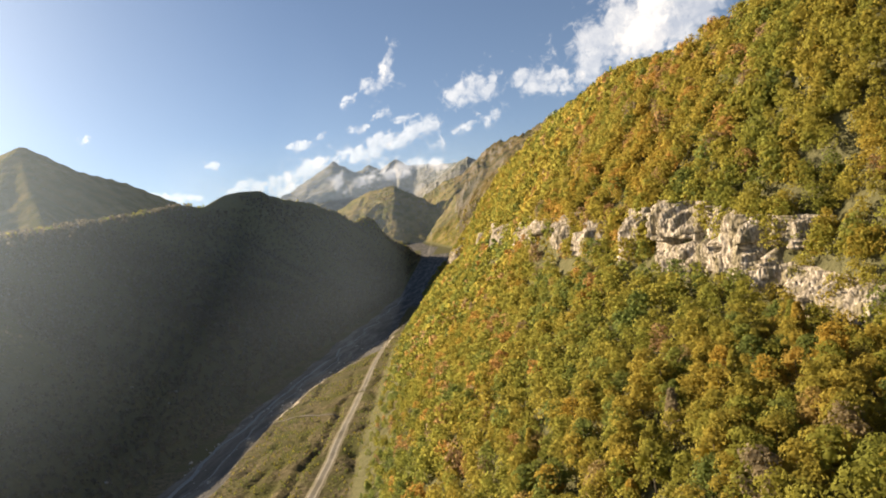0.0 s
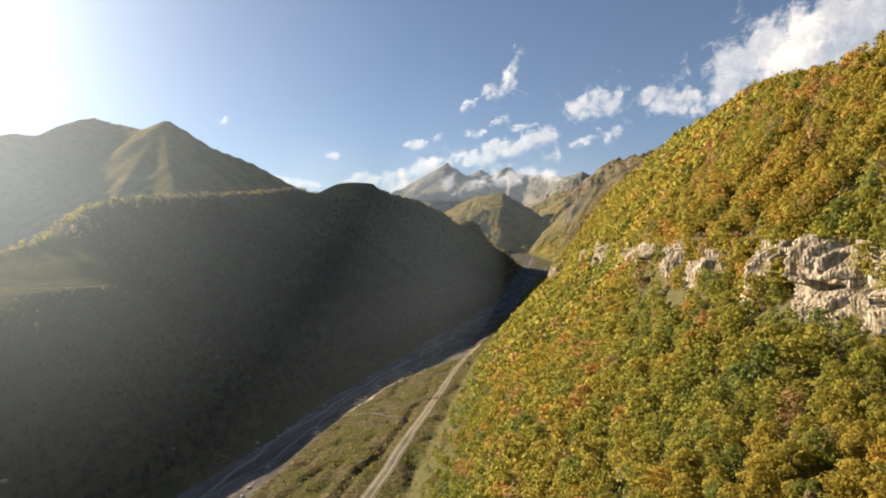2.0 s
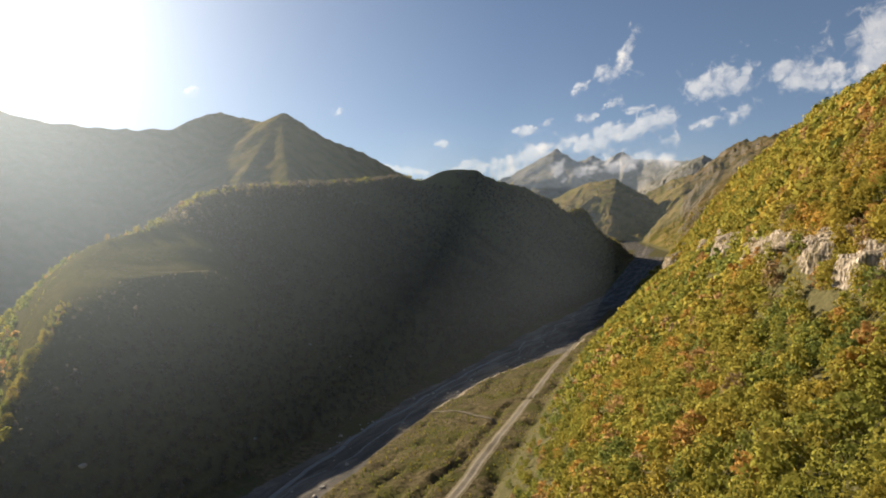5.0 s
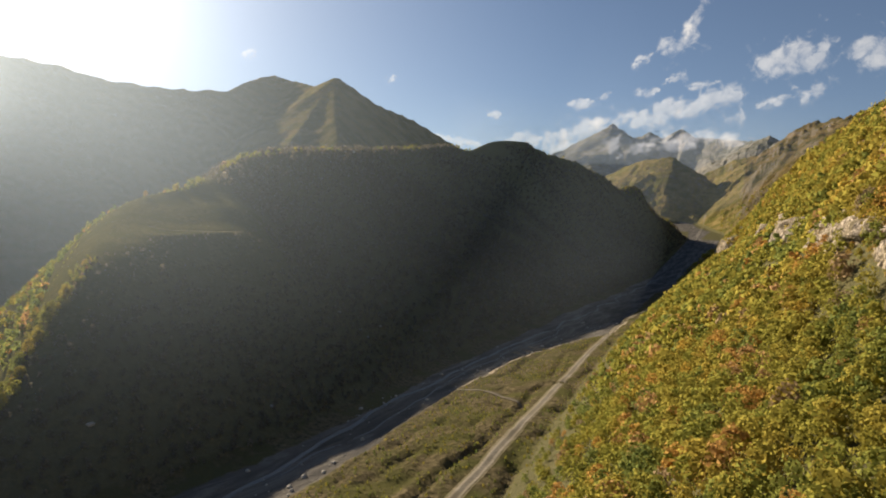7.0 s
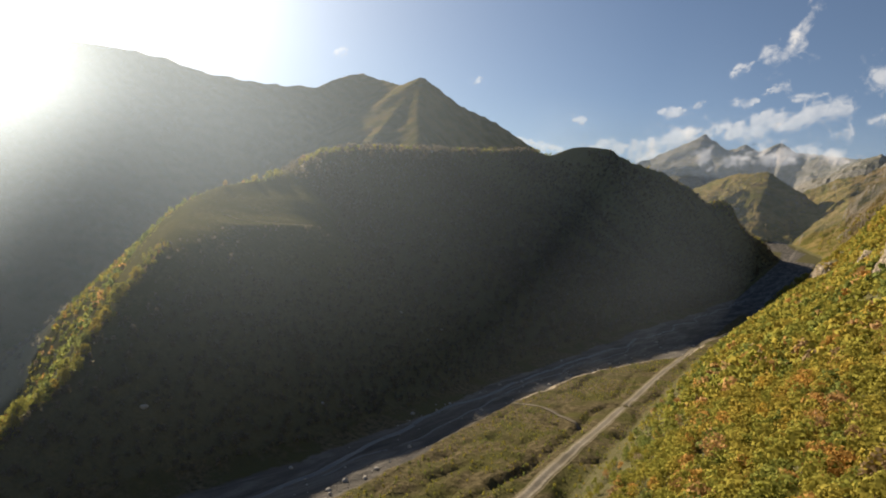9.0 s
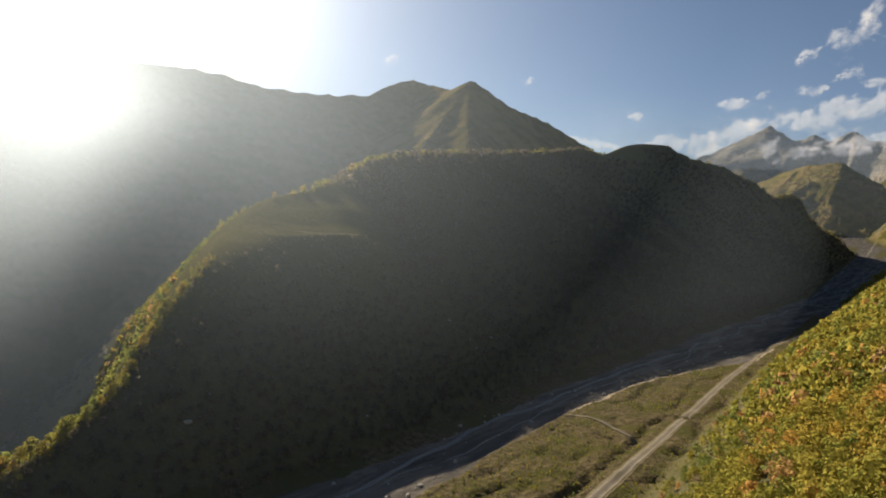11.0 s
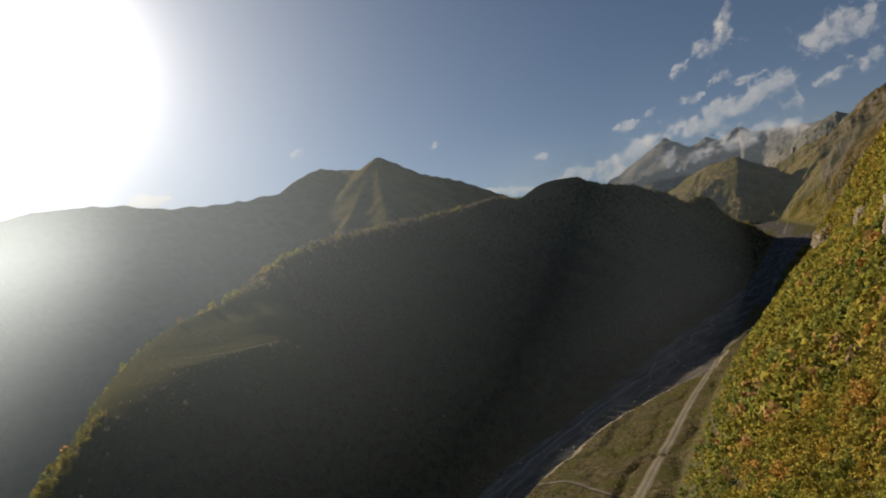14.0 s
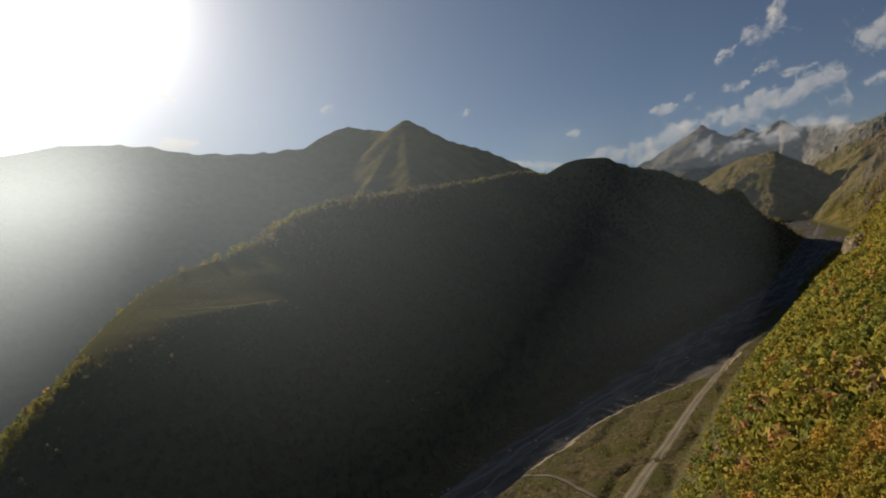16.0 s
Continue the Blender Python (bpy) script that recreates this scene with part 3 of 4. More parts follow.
def crown_template(rng, clumps, size, wide=0.27, conifer=False, cores=4):
    """A crown for a tree of height 1: lobes set with leaf clumps, and a dim core. Vertices, triangles."""
    lobes = []
    for k in range(13):
        a, z = k * 2.4 + rng.uniform(-0.5, 0.5), 0.22 + 0.05 * k
        if conifer:
            lobes.append((0, 0, z, 0.22 * (1.05 - z)))
        else:
            r = wide * rng.uniform(0.55, 1.0) * math.sqrt(max(1.04 - (k / 12) ** 1.6, 0))
            lobes.append((math.cos(a) * r, math.sin(a) * r, z * rng.uniform(0.92, 1.08), rng.uniform(0.11, 0.18)))
    verts, faces = [], []
    for k in range(clumps):
        x, y, z, r = lobes[rng.integers(len(lobes))]
        n = rng.normal(size=3)
        n[2] = abs(n[2]) * 0.9 + rng.uniform(-0.55, 0.25)
        n /= np.linalg.norm(n)
        c = np.array((x, y, z)) + n * r * rng.uniform(0.8, 1.15) * np.array((1.1, 1.1, 0.95))
        face = n + rng.normal(size=3) * 0.3
        face /= np.linalg.norm(face)
        a = np.cross(face, rng.normal(size=3))
        a /= np.linalg.norm(a)
        b = np.cross(face, a)
        s = size * rng.uniform(0.65, 1.3)
        i = len(verts)
        verts += [c - a * s - b * s * 0.55, c + b * s * 0.95 + face * s * 0.15, c + a * s - b * s * 0.5]
        faces.append((i, i + 1, i + 2))
    v, f = ico()
    for x, y, z, r in lobes[1:2] if conifer else lobes[5:13:3][:cores]:
        i = len(verts)
        verts += list(v * r * np.array((0.62, 0.62, 0.6)) * rng.uniform(0.8, 1.1, (len(v), 1)) + (x, y, z))
        faces += list(f[:, [0, 1, 2]] + i)
    return np.array(verts), np.array(faces)


def scatter(rng, x0, x1, y0, y1, step):
    """Places about step apart, jittered."""
    xs, ys = np.meshgrid(np.arange(x0, x1, step), np.arange(y0, y1, step))
    return (xs + rng.uniform(-0.75, 0.75, xs.shape) * step).ravel(), (ys + rng.uniform(-0.75, 0.75, ys.shape) * step).ravel()


def tint_of(rng, x, y, bias, spread=0.13):
    """How far each tree has turned: 0 dark green, 0.5 olive, 0.8 gold, 1 bare and brown."""
    t = 0.30 + bias + 0.24 * fbm(x, y, 60, 3, 41) + 0.20 * fbm(x, y, 14, 2, 43) + rng.normal(0, spread, x.shape)
    odd = rng.random(x.shape)
    t = np.where(odd < 0.035 + 0.10 * np.clip((y - 170) / 60, 0, 1) * (y < 420), rng.uniform(0.84, 1.0, x.shape), t)
    return np.clip(np.where(odd > 0.965, rng.uniform(0.0, 0.12, x.shape), t), 0, 1)


def wood(name, label, x, y, height, tint, templates, rng, sink=0.4, leaf=None):
    """Many trees as one mesh."""
    z = land(x, y) - sink
    pick = rng.integers(len(templates), size=len(x))
    vs, fs, ts, base = [], [], [], 0
    for k, (tv, tf) in enumerate(templates):
        m = pick == k
        n = int(m.sum())
        if not n:
            continue
        a, h = rng.uniform(0, 6.283, n), height[m]
        c, s, w = np.cos(a)[:, None], np.sin(a)[:, None], (h * rng.uniform(0.8, 1.15, n))[:, None]
        px = (tv[None, :, 0] * c - tv[None, :, 1] * s) * w + x[m][:, None]
        py = (tv[None, :, 0] * s + tv[None, :, 1] * c) * w + y[m][:, None]
        pz = tv[None, :, 2] * h[:, None] + z[m][:, None]
        vs.append(np.stack([px, py, pz], -1).reshape(-1, 3))
        fs.append((tf[None] + (np.arange(n) * len(tv))[:, None, None] + base).reshape(-1, 3))
        ts.append(np.repeat(tint[m], len(tv)))
        base += n * len(tv)
    me = mesh_from(name, np.concatenate(vs), np.concatenate(fs), (leaf or mat_leaf,))
    at = me.attributes.new("tint", "FLOAT", "POINT")
    at.data.foreach_set("value", np.concatenate(ts).astype(np.float32))
    return tagged(new(name, me), label, "forest", kind="stuff")


def right_d(x, y):
    return x - np.interp(y, FOOT_R_Y, FOOT_R_X)


def right_wide(y):
    return np.interp(y, CREST_R_Y, CREST_R_X) - np.interp(y, FOOT_R_Y, FOOT_R_X)


rng = np.random.default_rng(7)
close_t = [crown_template(rng, 450, 0.034, 0.26, cores=1) for _ in range(7)]
near_t = [crown_template(rng, 300, 0.043, 0.27, cores=1) for _ in range(7)]
half_t = [crown_template(rng, 170, 0.057, 0.28, cores=1) for _ in range(6)]
mid_t = [crown_template(rng, 50, 0.11, 0.3, cores=1) for _ in range(5)]
far_t = [crown_template(rng, 26, 0.16, cores=1) for _ in range(5)]
tiny_t = [crown_template(rng, 22, 0.18, cores=1) for _ in range(5)]


def cliff_bare(x, y):
    """Where the rock of the cliff band stands free of trees."""
    d = right_d(x, y) + 7 * fbm(x, y, 70, 4, 8)
    c = band_d(y, right_wide(y))
    return (d > c - np.where(y > 200, 7, 5)) & (d < c + 2.5) & (in_cliff(y) > 4) & (fbm(x, y, 9, 2, 57) > -0.42)


def near_part(x, y):
    """The part of the slope that faces the valley; the rest lies behind its shoulder."""
    return x < 0.66 * y + 60


def right_wood(label, y0, y1, step, tall, templates, odd=None, part_of=near_part):
    x, y = scatter(rng, -195, 330, y0, y1, step)
    d, wide = right_d(x, y), right_wide(y)
    ok = (d > 7 + 5 * fbm(x, y, 30, 3, 61)) & (d < wide + 40) & ~cliff_bare(x, y)
    ok &= part_of(x, y)
    if odd is not None:
        ok &= ~odd(x, y)
    x, y, d = x[ok], y[ok], d[ok]
    x2, y2 = scatter(rng, -60, 210, y0, y1, step * 0.95)
    d2 = right_d(x2, y2)
    up2 = (d2 > band_d(y2, right_wide(y2)) + 3) & (d2 < right_wide(y2)) & part_of(x2, y2)
    x, y, d = np.concatenate([x, x2[up2]]), np.concatenate([y, y2[up2]]), np.concatenate([d, d2[up2]])
    h = tall * rng.uniform(0.78, 1.22, len(x)) * np.clip(0.25 + d / 52, 0.25, 1)
    return wood("forest", label, x, y, h, tint_of(rng, x, y, np.where(d > band_d(y, right_wide(y)), 0.09, -0.02) - 0.12 * np.clip((40 - d) / 25, 0, 1)), templates, rng)


def own(x, y):
    """The stretch of slope whose trees stand as things of their own."""
    d = right_d(x, y)
    return (y > 66) & (y < 128) & (d > 54) & (d < 112)


right_wood("autumn wood on the slope behind the viewpoint", -120, 40, 5.6, 7.6, far_t, None, lambda x, y: x < 400)
right_wood("autumn wood behind the shoulder of the slope", 40, 230, 6.0, 8.4, far_t, None, lambda x, y: ~near_part(x, y))
right_wood("autumn wood on the slope under the viewpoint", 40, 60, 5.2, 8.4, half_t)
right_wood("young autumn wood of olive and gold trees on a steep slope", 60, 150, 4.3, 7.8, close_t, own)
right_wood("dense autumn wood of olive and gold trees on a steep slope", 150, 215, 4.6, 9.0, near_t)
right_wood("autumn wood of olive and gold trees below a cliff band", 215, 330, 4.7, 9.2, near_t)
right_wood("autumn wood climbing the slope above a gravel road", 330, 880, 5.8, 10.0, mid_t)
right_wood("distant autumn wood on the nose of the slope", 880, 1445, 7.0, 10.5, far_t)

HAZE_SIDE = ((27, 1800), (34, 1540), (42, 1300), (50, 1090), (60, 870), (70, 660), (80, 520), (90, 450), (112, 420))
# the shaded mountain across the river
x, y = scatter(rng, -760, -165, 90, 2480, 9.0)
foot, crest = np.interp(y, FOOT_L_Y, FOOT_L_X), np.interp(y, CREST_L_Y, CREST_L_X)
t = (foot - x) / np.maximum(foot - crest, 5)
field = (y > 205) & (y < 470) & (t > spur_rim(y) - 0.2 + 0.12 * fbm(x, y, 30, 3, 72))
field |= (y > 210) & (y < 330) & (t > spur_rim(y) - 0.36)
pasture = (y > 1330) & (y < 1990) & (t > 0.93 + 0.1 * fbm(x, y, 60, 3, 74))
ok = (foot - x > 5) & (t < 1.06) & ~field & ~pasture
x, y, t = x[ok], y[ok], t[ok]
young = np.clip(0.8 + 0.5 * fbm(x, y, 70, 3, 71), 0.5, 1)
wood("forest", "dark shaded woodland across the river", x, y, rng.uniform(7, 11, len(x)) * young * np.where(y < 480, 0.5, 1), np.clip(0.5 + 0.35 * fbm(x, y, 150, 4, 73) + rng.normal(0, 0.12, len(x)), 0, 1), tiny_t, rng, leaf=mat_leaf_lifted)
x, y = scatter(rng, -390, -180, 120, 490, 5.0)
foot, crest = np.interp(y, FOOT_L_Y, FOOT_L_X), np.interp(y, CREST_L_Y, CREST_L_X)
t = (foot - x) / np.maximum(foot - crest, 5)
ok = (foot - x > 3) & (t < spur_rim(y) - np.interp(y, (215, 240, 420, 470), (0.03, 0.2, 0.2, 0.03)) + 0.12 * fbm(x, y, 30, 3, 72))
x, y = x[ok], y[ok]
wood("forest", "dense low thicket on the shaded side of a spur", x, y, rng.uniform(2.0, 4.0, len(x)), rng.random(len(x)), tiny_t, rng, leaf=mat_leaf_lifted)
x, y = scatter(rng, -1150, -215, -150, 900, 15.0)
back = (x < np.interp(y, CREST_L_Y, CREST_L_X) - spur_back(y) - 6) & (land(x, y) < 150) & (np.hypot(x, y - 100) > 30 + np.interp(np.degrees(np.arctan2(-x, y - 100)), *zip(*HAZE_SIDE)))
x, y = x[back], y[back]
wood("forest", "dark wooded flank of the side valley", x, y, rng.uniform(7, 11, len(x)), rng.random(len(x)), tiny_t, rng, leaf=mat_leaf_lifted)
# shrubs dotted over the far slopes
x, y = scatter(rng, -230, 560, 1480, 2950, 21.0)
ok = (land(x, y) > floor_z(x, y) + 8) & (fbm(x, y, 160, 4, 76) > -0.12)
x, y = x[ok], y[ok]
wood("scrub", "dark shrubs dotted over a far brown slope", x, y, rng.uniform(5, 11, len(x)), np.clip(tint_of(rng, x, y, -0.05), 0, 1), tiny_t, rng)
x, y = scatter(rng, -900, -330, 2650, 3420, 19.0)
ok = (land(x, y) > floor_z(x, y) + 8) & (fbm(x, y, 120, 4, 77) > 0.0)
x, y = x[ok], y[ok]
wood("scrub", "dark shrubs on a rounded far hill", x, y, rng.uniform(5, 10, len(x)), rng.random(len(x)), tiny_t, rng, leaf=mat_leaf_lifted)
# the fringe of trees on its crest
y = np.concatenate([np.arange(400, 1000, 2.0), np.arange(1000, 1385, 4.0), np.arange(1640, 1960, 9.0), np.arange(1980, 2300, 4.0), rng.uniform(2005, 2100, 260)])
x = np.interp(y, CREST_L_Y, CREST_L_X) + np.where(np.arange(len(y)) < len(y) - 260, rng.uniform(-4, 9, len(y)), rng.uniform(-10, 60, len(y)))
ok = (fbm(x, y, 60, 3, 75) > -0.12) | (y > 1980)
x, y = x[ok], y[ok]
wood("forest", "fringe of sunlit trees along a mountain crest", x, y, rng.uniform(2.5, 8.5, len(x)), tint_of(rng, x, y, -0.12), mid_t, rng)


# single trees: trunk with limbs, crown
def tube(bm, a, b, r0, r1, sides=6):
    a, b = Vector(a), Vector(b)
    q = (b - a).to_track_quat("Z", "Y")
    rings = [[bm.verts.new(p + q @ Vector((math.cos(k * 6.2832 / sides) * r, math.sin(k * 6.2832 / sides) * r, 0))) for k in range(sides)] for p, r in ((a, r0), (b, r1))]
    for k in range(sides):
        bm.faces.new((rings[0][k], rings[0][(k + 1) % sides], rings[1][(k + 1) % sides], rings[1][k]))


def part(name, bm, mat, parent, label=""):
    me = bpy.data.meshes.new(name)
    bm.to_mesh(me)
    bm.free()
    me.materials.append(mat)
    ob = new(name, me)
    ob.parent = parent
    return tagged(ob, label) if label else ob


def tree(name, label, group, height, conifer=False, wide=0.28):
    root = tagged(new(name), label, "tree", group)
    bm = bmesh.new()
    tube(bm, (0, 0, -0.6), (0.05, 0, height * 0.35), 0.17, 0.13)
    tube(bm, (0.05, 0, height * 0.35), (0, 0.1, height * 0.75), 0.13, 0.04)
    for k in range(5):
        a, z = k * 1.3 + rng.uniform(0, 1), height * rng.uniform(0.28, 0.55)
        tube(bm, (0.04, 0, z), (math.cos(a) * height * 0.2, math.sin(a) * height * 0.2, z + height * 0.17), 0.07, 0.02, 4)
    part("trunk", bm, mat_bark, root)
    v, f = crown_template(rng, 880, 0.029, wide, conifer)
    crown = new("crown", mesh_from("crown", v * (height, height, height), f, (mat_leaf_single,)))
    crown.parent = root
    return root


protos = [tree("tree", "broadleaf tree with olive and gold autumn leaves", "trees on the slope", h) for h in (6.2, 6.9, 7.6, 8.6)]
protos.append(tree("tree", "dark green conifer among autumn trees", "trees on the slope", 9.6, True))
x, y = scatter(rng, -40, 110, 62, 140, 3.75)
m = own(x, y) & ~cliff_bare(x, y)
x, y = x[m][:296], y[m][:296]
for k, (px, py, pz) in enumerate(zip(x, y, land(x, y))):
    p = protos[4] if k % 17 == 5 else protos[k % 4]
    place = pose(px, py, pz - 0.2, 0, 0, (k * 77) % 360)
    if k < 4:
        protos[k].matrix_world = place
    elif k == 5:
        protos[4].matrix_world = place
    else:
        copy_thing(p, place)

# trees along the edge of the spur
y = np.arange(140, 268, 2.6)
x = np.interp(y, FOOT_L_Y, FOOT_L_X) + (np.interp(y, CREST_L_Y, CREST_L_X) - np.interp(y, FOOT_L_Y, FOOT_L_X)) * spur_rim(y) + rng.uniform(-2, 6, len(y))
for k, (px, py, pz) in enumerate(zip(x, y, land(x, y))):
    if py > 236 or (k % 5 == 3 and py > 215):
        continue
    m = pose(px, py, pz - 0.3, 0, 0, (k * 53) % 360) @ Matrix.Scale((0.7, 0.95, 1.05, 0.8)[k % 4], 4)
    spur = copy_thing(protos[k % 4], pose(0, 0, 0))
    spur.matrix_basis = m
    tagged(spur, "sunlit tree on the edge of a grassy spur", "tree", "trees on the spur")

# trees along the far edge of its flat top
y = np.arange(212, 450, 4.0)
x = np.interp(y, CREST_L_Y, CREST_L_X) - spur_back(y) + rng.uniform(-4, 5, len(y))
for k, (px, py, pz) in enumerate(zip(x, y, land(x, y))):
    if py > 240 and (k % 7 or py < 330):
        continue
    spur = copy_thing(protos[k % 4], pose(0, 0, 0))
    spur.matrix_basis = pose(px, py, pz - 0.4, 0, 0, (k * 91) % 360) @ Matrix.Scale((0.6, 0.45, 0.75, 0.5)[k % 4], 4)
    tagged(spur, "sunlit tree on the far edge of a terraced field", "tree", "trees on the spur")

# trees covering the sunny back of the spur
x, y = scatter(rng, -640, -205, 110, 440, 6.2)
u = np.interp(y, CREST_L_Y, CREST_L_X) - x
ok = (u > np.interp(y, (225, 262, 300), (0, 13, 19))) & (u < 230)
x, y = x[ok], y[ok]
wood("forest", "sunlit trees on the back of a spur", x, y, rng.uniform(3.5, 6.5, len(x)), tint_of(rng, x, y, -0.22), far_t, rng)
# bushes along both edges and scattered on the field
y = rng.uniform(150, 262, 200)
x = np.interp(y, FOOT_L_Y, FOOT_L_X) + (np.interp(y, CREST_L_Y, CREST_L_X) - np.interp(y, FOOT_L_Y, FOOT_L_X)) * spur_rim(y) + rng.normal(0, 4, len(y))
wood("scrub", "sunlit bushes along the edge of a grassy spur", x, y, rng.uniform(1.2, 3.6, len(x)), tint_of(rng, x, y, 0.0), half_t, rng)
y = rng.uniform(215, 465, 90)
x = np.interp(y, CREST_L_Y, CREST_L_X) - spur_back(y) * rng.uniform(0.2, 1.1, len(y))
wood("scrub", "bushes scattered over a terraced hill field", x, y, rng.uniform(0.8, 2.0, len(x)), tint_of(rng, x, y, -0.05), half_t, rng)
y = rng.uniform(225, 450, 330)
x = np.interp(y, FOOT_L_Y, FOOT_L_X) + (np.interp(y, CREST_L_Y, CREST_L_X) - np.interp(y, FOOT_L_Y, FOOT_L_X)) * (spur_rim(y) - 0.3 * rng.random(len(y)) ** 0.8)
wood("scrub", "low bushes along old field terraces", x, y, rng.uniform(0.8, 2.6, len(x)), rng.random(len(x)), tiny_t, rng, leaf=mat_leaf_lifted)

# ---------------------------------------------------------------- road, tracks, river
def ribbon(name, label, line, width, mat, lift, across=4, step=3.0, category="road"):
    """A strip that follows a line over the ground."""
    pts = np.array(line, float)
    seg = np.r_[0, np.cumsum(np.hypot(*np.diff(pts, axis=0).T))]
    s = np.arange(0, seg[-1], step)
    cx, cy = np.interp(s, seg, pts[:, 0]), np.interp(s, seg, pts[:, 1])
    for _ in range(3):
        cx[1:-1], cy[1:-1] = (cx[:-2] + 2 * cx[1:-1] + cx[2:]) / 4, (cy[:-2] + 2 * cy[1:-1] + cy[2:]) / 4
    tx, ty = np.gradient(cx), np.gradient(cy)
    n = np.hypot(tx, ty)
    nx, ny = ty / n, -tx / n
    w = width * (1 + 0.1 * fbm(cx, cy, 22, 3, 81))
    u = np.linspace(-0.5, 0.5, across)
    X, Y = cx[:, None] + nx[:, None] * w[:, None] * u, cy[:, None] + ny[:, None] * w[:, None] * u
    mid = land(cx, cy)
    Z = np.maximum(land(X, Y), mid[:, None] - 0.3) + lift
    verts = np.stack([X, Y, Z], -1).reshape(-1, 3)
    skirt = verts.copy()
    skirt[:, 2] -= lift + 1.2
    top = grid_faces(len(s), across)
    n_v = len(verts)
    i = np.arange(n_v).reshape(len(s), across)
    sides = [np.stack([e[:-1], e[1:], e[1:] + n_v, e[:-1] + n_v], -1) for e in (i[:, 0], i[:, -1], i[0], i[-1])]
    me = mesh_from(name, np.concatenate([verts, skirt]), np.concatenate([top, *sides]), (mat,), True)
    return tagged(new(name, me), label, category, kind="structure")


ribbon("road_verge", "worn dusty verge of a gravel track", ROAD, 5.6, mat_verge, 0.08, 5, 3.0, "verge")
ribbon("road", "pale gravel track running along the valley floor", ROAD, 3.8, mat_road, 0.2)
ribbon("path", "pale footpath across the scrubby terrace", FOOTPATH, 2.4, mat_road, 0.25, 3, 2.0, "path")
ribbon("path", "pale grassy track along a hillside field", ((-374, 334), (-362, 338), (-358, 359), (-354, 376), (-357, 402)), 1.5, mat_verge, 0.25, 3, 2.0, "path")


def winding(line, swing, length):
    """A line that swings to both sides as shallow water does."""
    ys = np.arange(line[0][1], line[-1][1], 7.0)
    xs = np.interp(ys, [p[1] for p in line], [p[0] for p in line])
    return list(zip(xs + swing * fbm(ys * 0, ys, length, 3, 83), ys))


RIVER = ((-160, 160), (-170, 250), (-176, 305), (-182, 366), (-191, 443), (-193, 545), (-194, 684), (-205, 879), (-219, 1150), (-240, 1500))
ribbon("river", "grey shallow mountain river over gravel", winding(RIVER, 11, 60), 2.4, mat_water, 0.05, 4, 3.0, "river")
ribbon("river", "narrow side channel of the river", winding([(x + 9, y) for x, y in RIVER[1:7]], 9, 45), 1.0, mat_water, 0.05, 3, 3.0, "river")


# ---------------------------------------------------------------- cliffs
def rock_cliff(y0, y1, low, height, seed):
    """A broken limestone face standing out of the slope."""
    ys, vs = np.arange(y0 - 2, y1 + 2.01, 0.33 if y1 < 300 else 0.8), np.arange(-3.0, height + 0.01, 0.4 if y1 < 300 else 0.8)
    Y, V = np.meshgrid(ys, vs)
    wide = right_wide(Y)
    c = band_d(Y, wide)
    foot = np.interp(Y, FOOT_R_Y, FOOT_R_X)
    shift = 7 * fbm(foot + c, Y, 70, 4, 8)
    blocks = np.floor(5 * value_noise(Y / 1.7, V / 6.5, seed)) / 5 + 0.6 * np.floor(4 * value_noise(Y / 0.7, V / 2.6, seed + 1)) / 4 + 0.35 * value_noise(Y / 0.4, V / 0.7, seed + 4)
    ledge = np.floor(3 * value_noise(Y / 14, V / 3.2, seed + 3)) / 3
    rim = np.clip(np.minimum(np.minimum(Y - y0, y1 - Y) / 3, 1), -0.4, 1)
    top = np.clip((height * (0.74 + 0.75 * fbm(Y, Y * 0, 8, 5, seed + 5, 0.65)) - V) / 1.8, -1, 1)
    out = 1.5 + 2.4 * blocks + 1.5 * ledge + 0.9 * fbm(Y * 1.6, V * 0.7, 5, 5, seed + 2, 0.65) + 3.0 * np.minimum(np.minimum(rim, top), 0.7)
    hole = value_noise(Y / 6.0, V / 4.5, seed + 8) + 0.4 * fbm(Y, V, 3, 3, seed + 11) > 0.62
    bottom = np.clip((V - 5 * value_noise(Y / 4.0, Y * 0, seed + 9)) / 1.5, -1, 0) if low > 0 else 0 * V
    out = out - 3.5 * hole + 4 * bottom
    X = foot + c - shift + 2.6 + 0.2 * (V + low) - out
    Z = floor_z(np.full(Y.shape, -80.0), Y) + apron(c, Y) + low + V
    front = np.stack([X, Y, Z], -1).reshape(-1, 3)
    back = front + (9, 0, -1)
    n, i = len(front), np.arange(X.size).reshape(X.shape)
    sides = [np.stack([e[:-1], e[1:], e[1:] + n, e[:-1] + n], -1) for e in (i[0], i[-1], i[:, 0], i[:, -1])]
    me = mesh_from("rock_cliff", np.concatenate([front, back]), np.concatenate([grid_faces(*X.shape), grid_faces(*X.shape) + n, *sides]), (mat_cliff,))
    return tagged(new("rock_cliff", me), "pale weathered limestone cliff breaking through autumn woods", "cliff", "cliff band")


for k, (a, b, v, h) in enumerate(CLIFFS):
    rock_cliff(a, b, v, h, 100 + 7 * k)
# bushes clinging to the rock
y = rng.uniform(114, 375, 330)
x = np.interp(y, FOOT_R_Y, FOOT_R_X) + band_d(y, right_wide(y)) - 7 * fbm(np.interp(y, FOOT_R_Y, FOOT_R_X) + band_d(y, right_wide(y)), y, 70, 4, 8) + rng.uniform(-3, 3, len(y))
wood("scrub", "bushes clinging to ledges of a limestone cliff", x, y, rng.uniform(1.2, 3.4, len(x)), tint_of(rng, x, y, 0.1), half_t, rng)


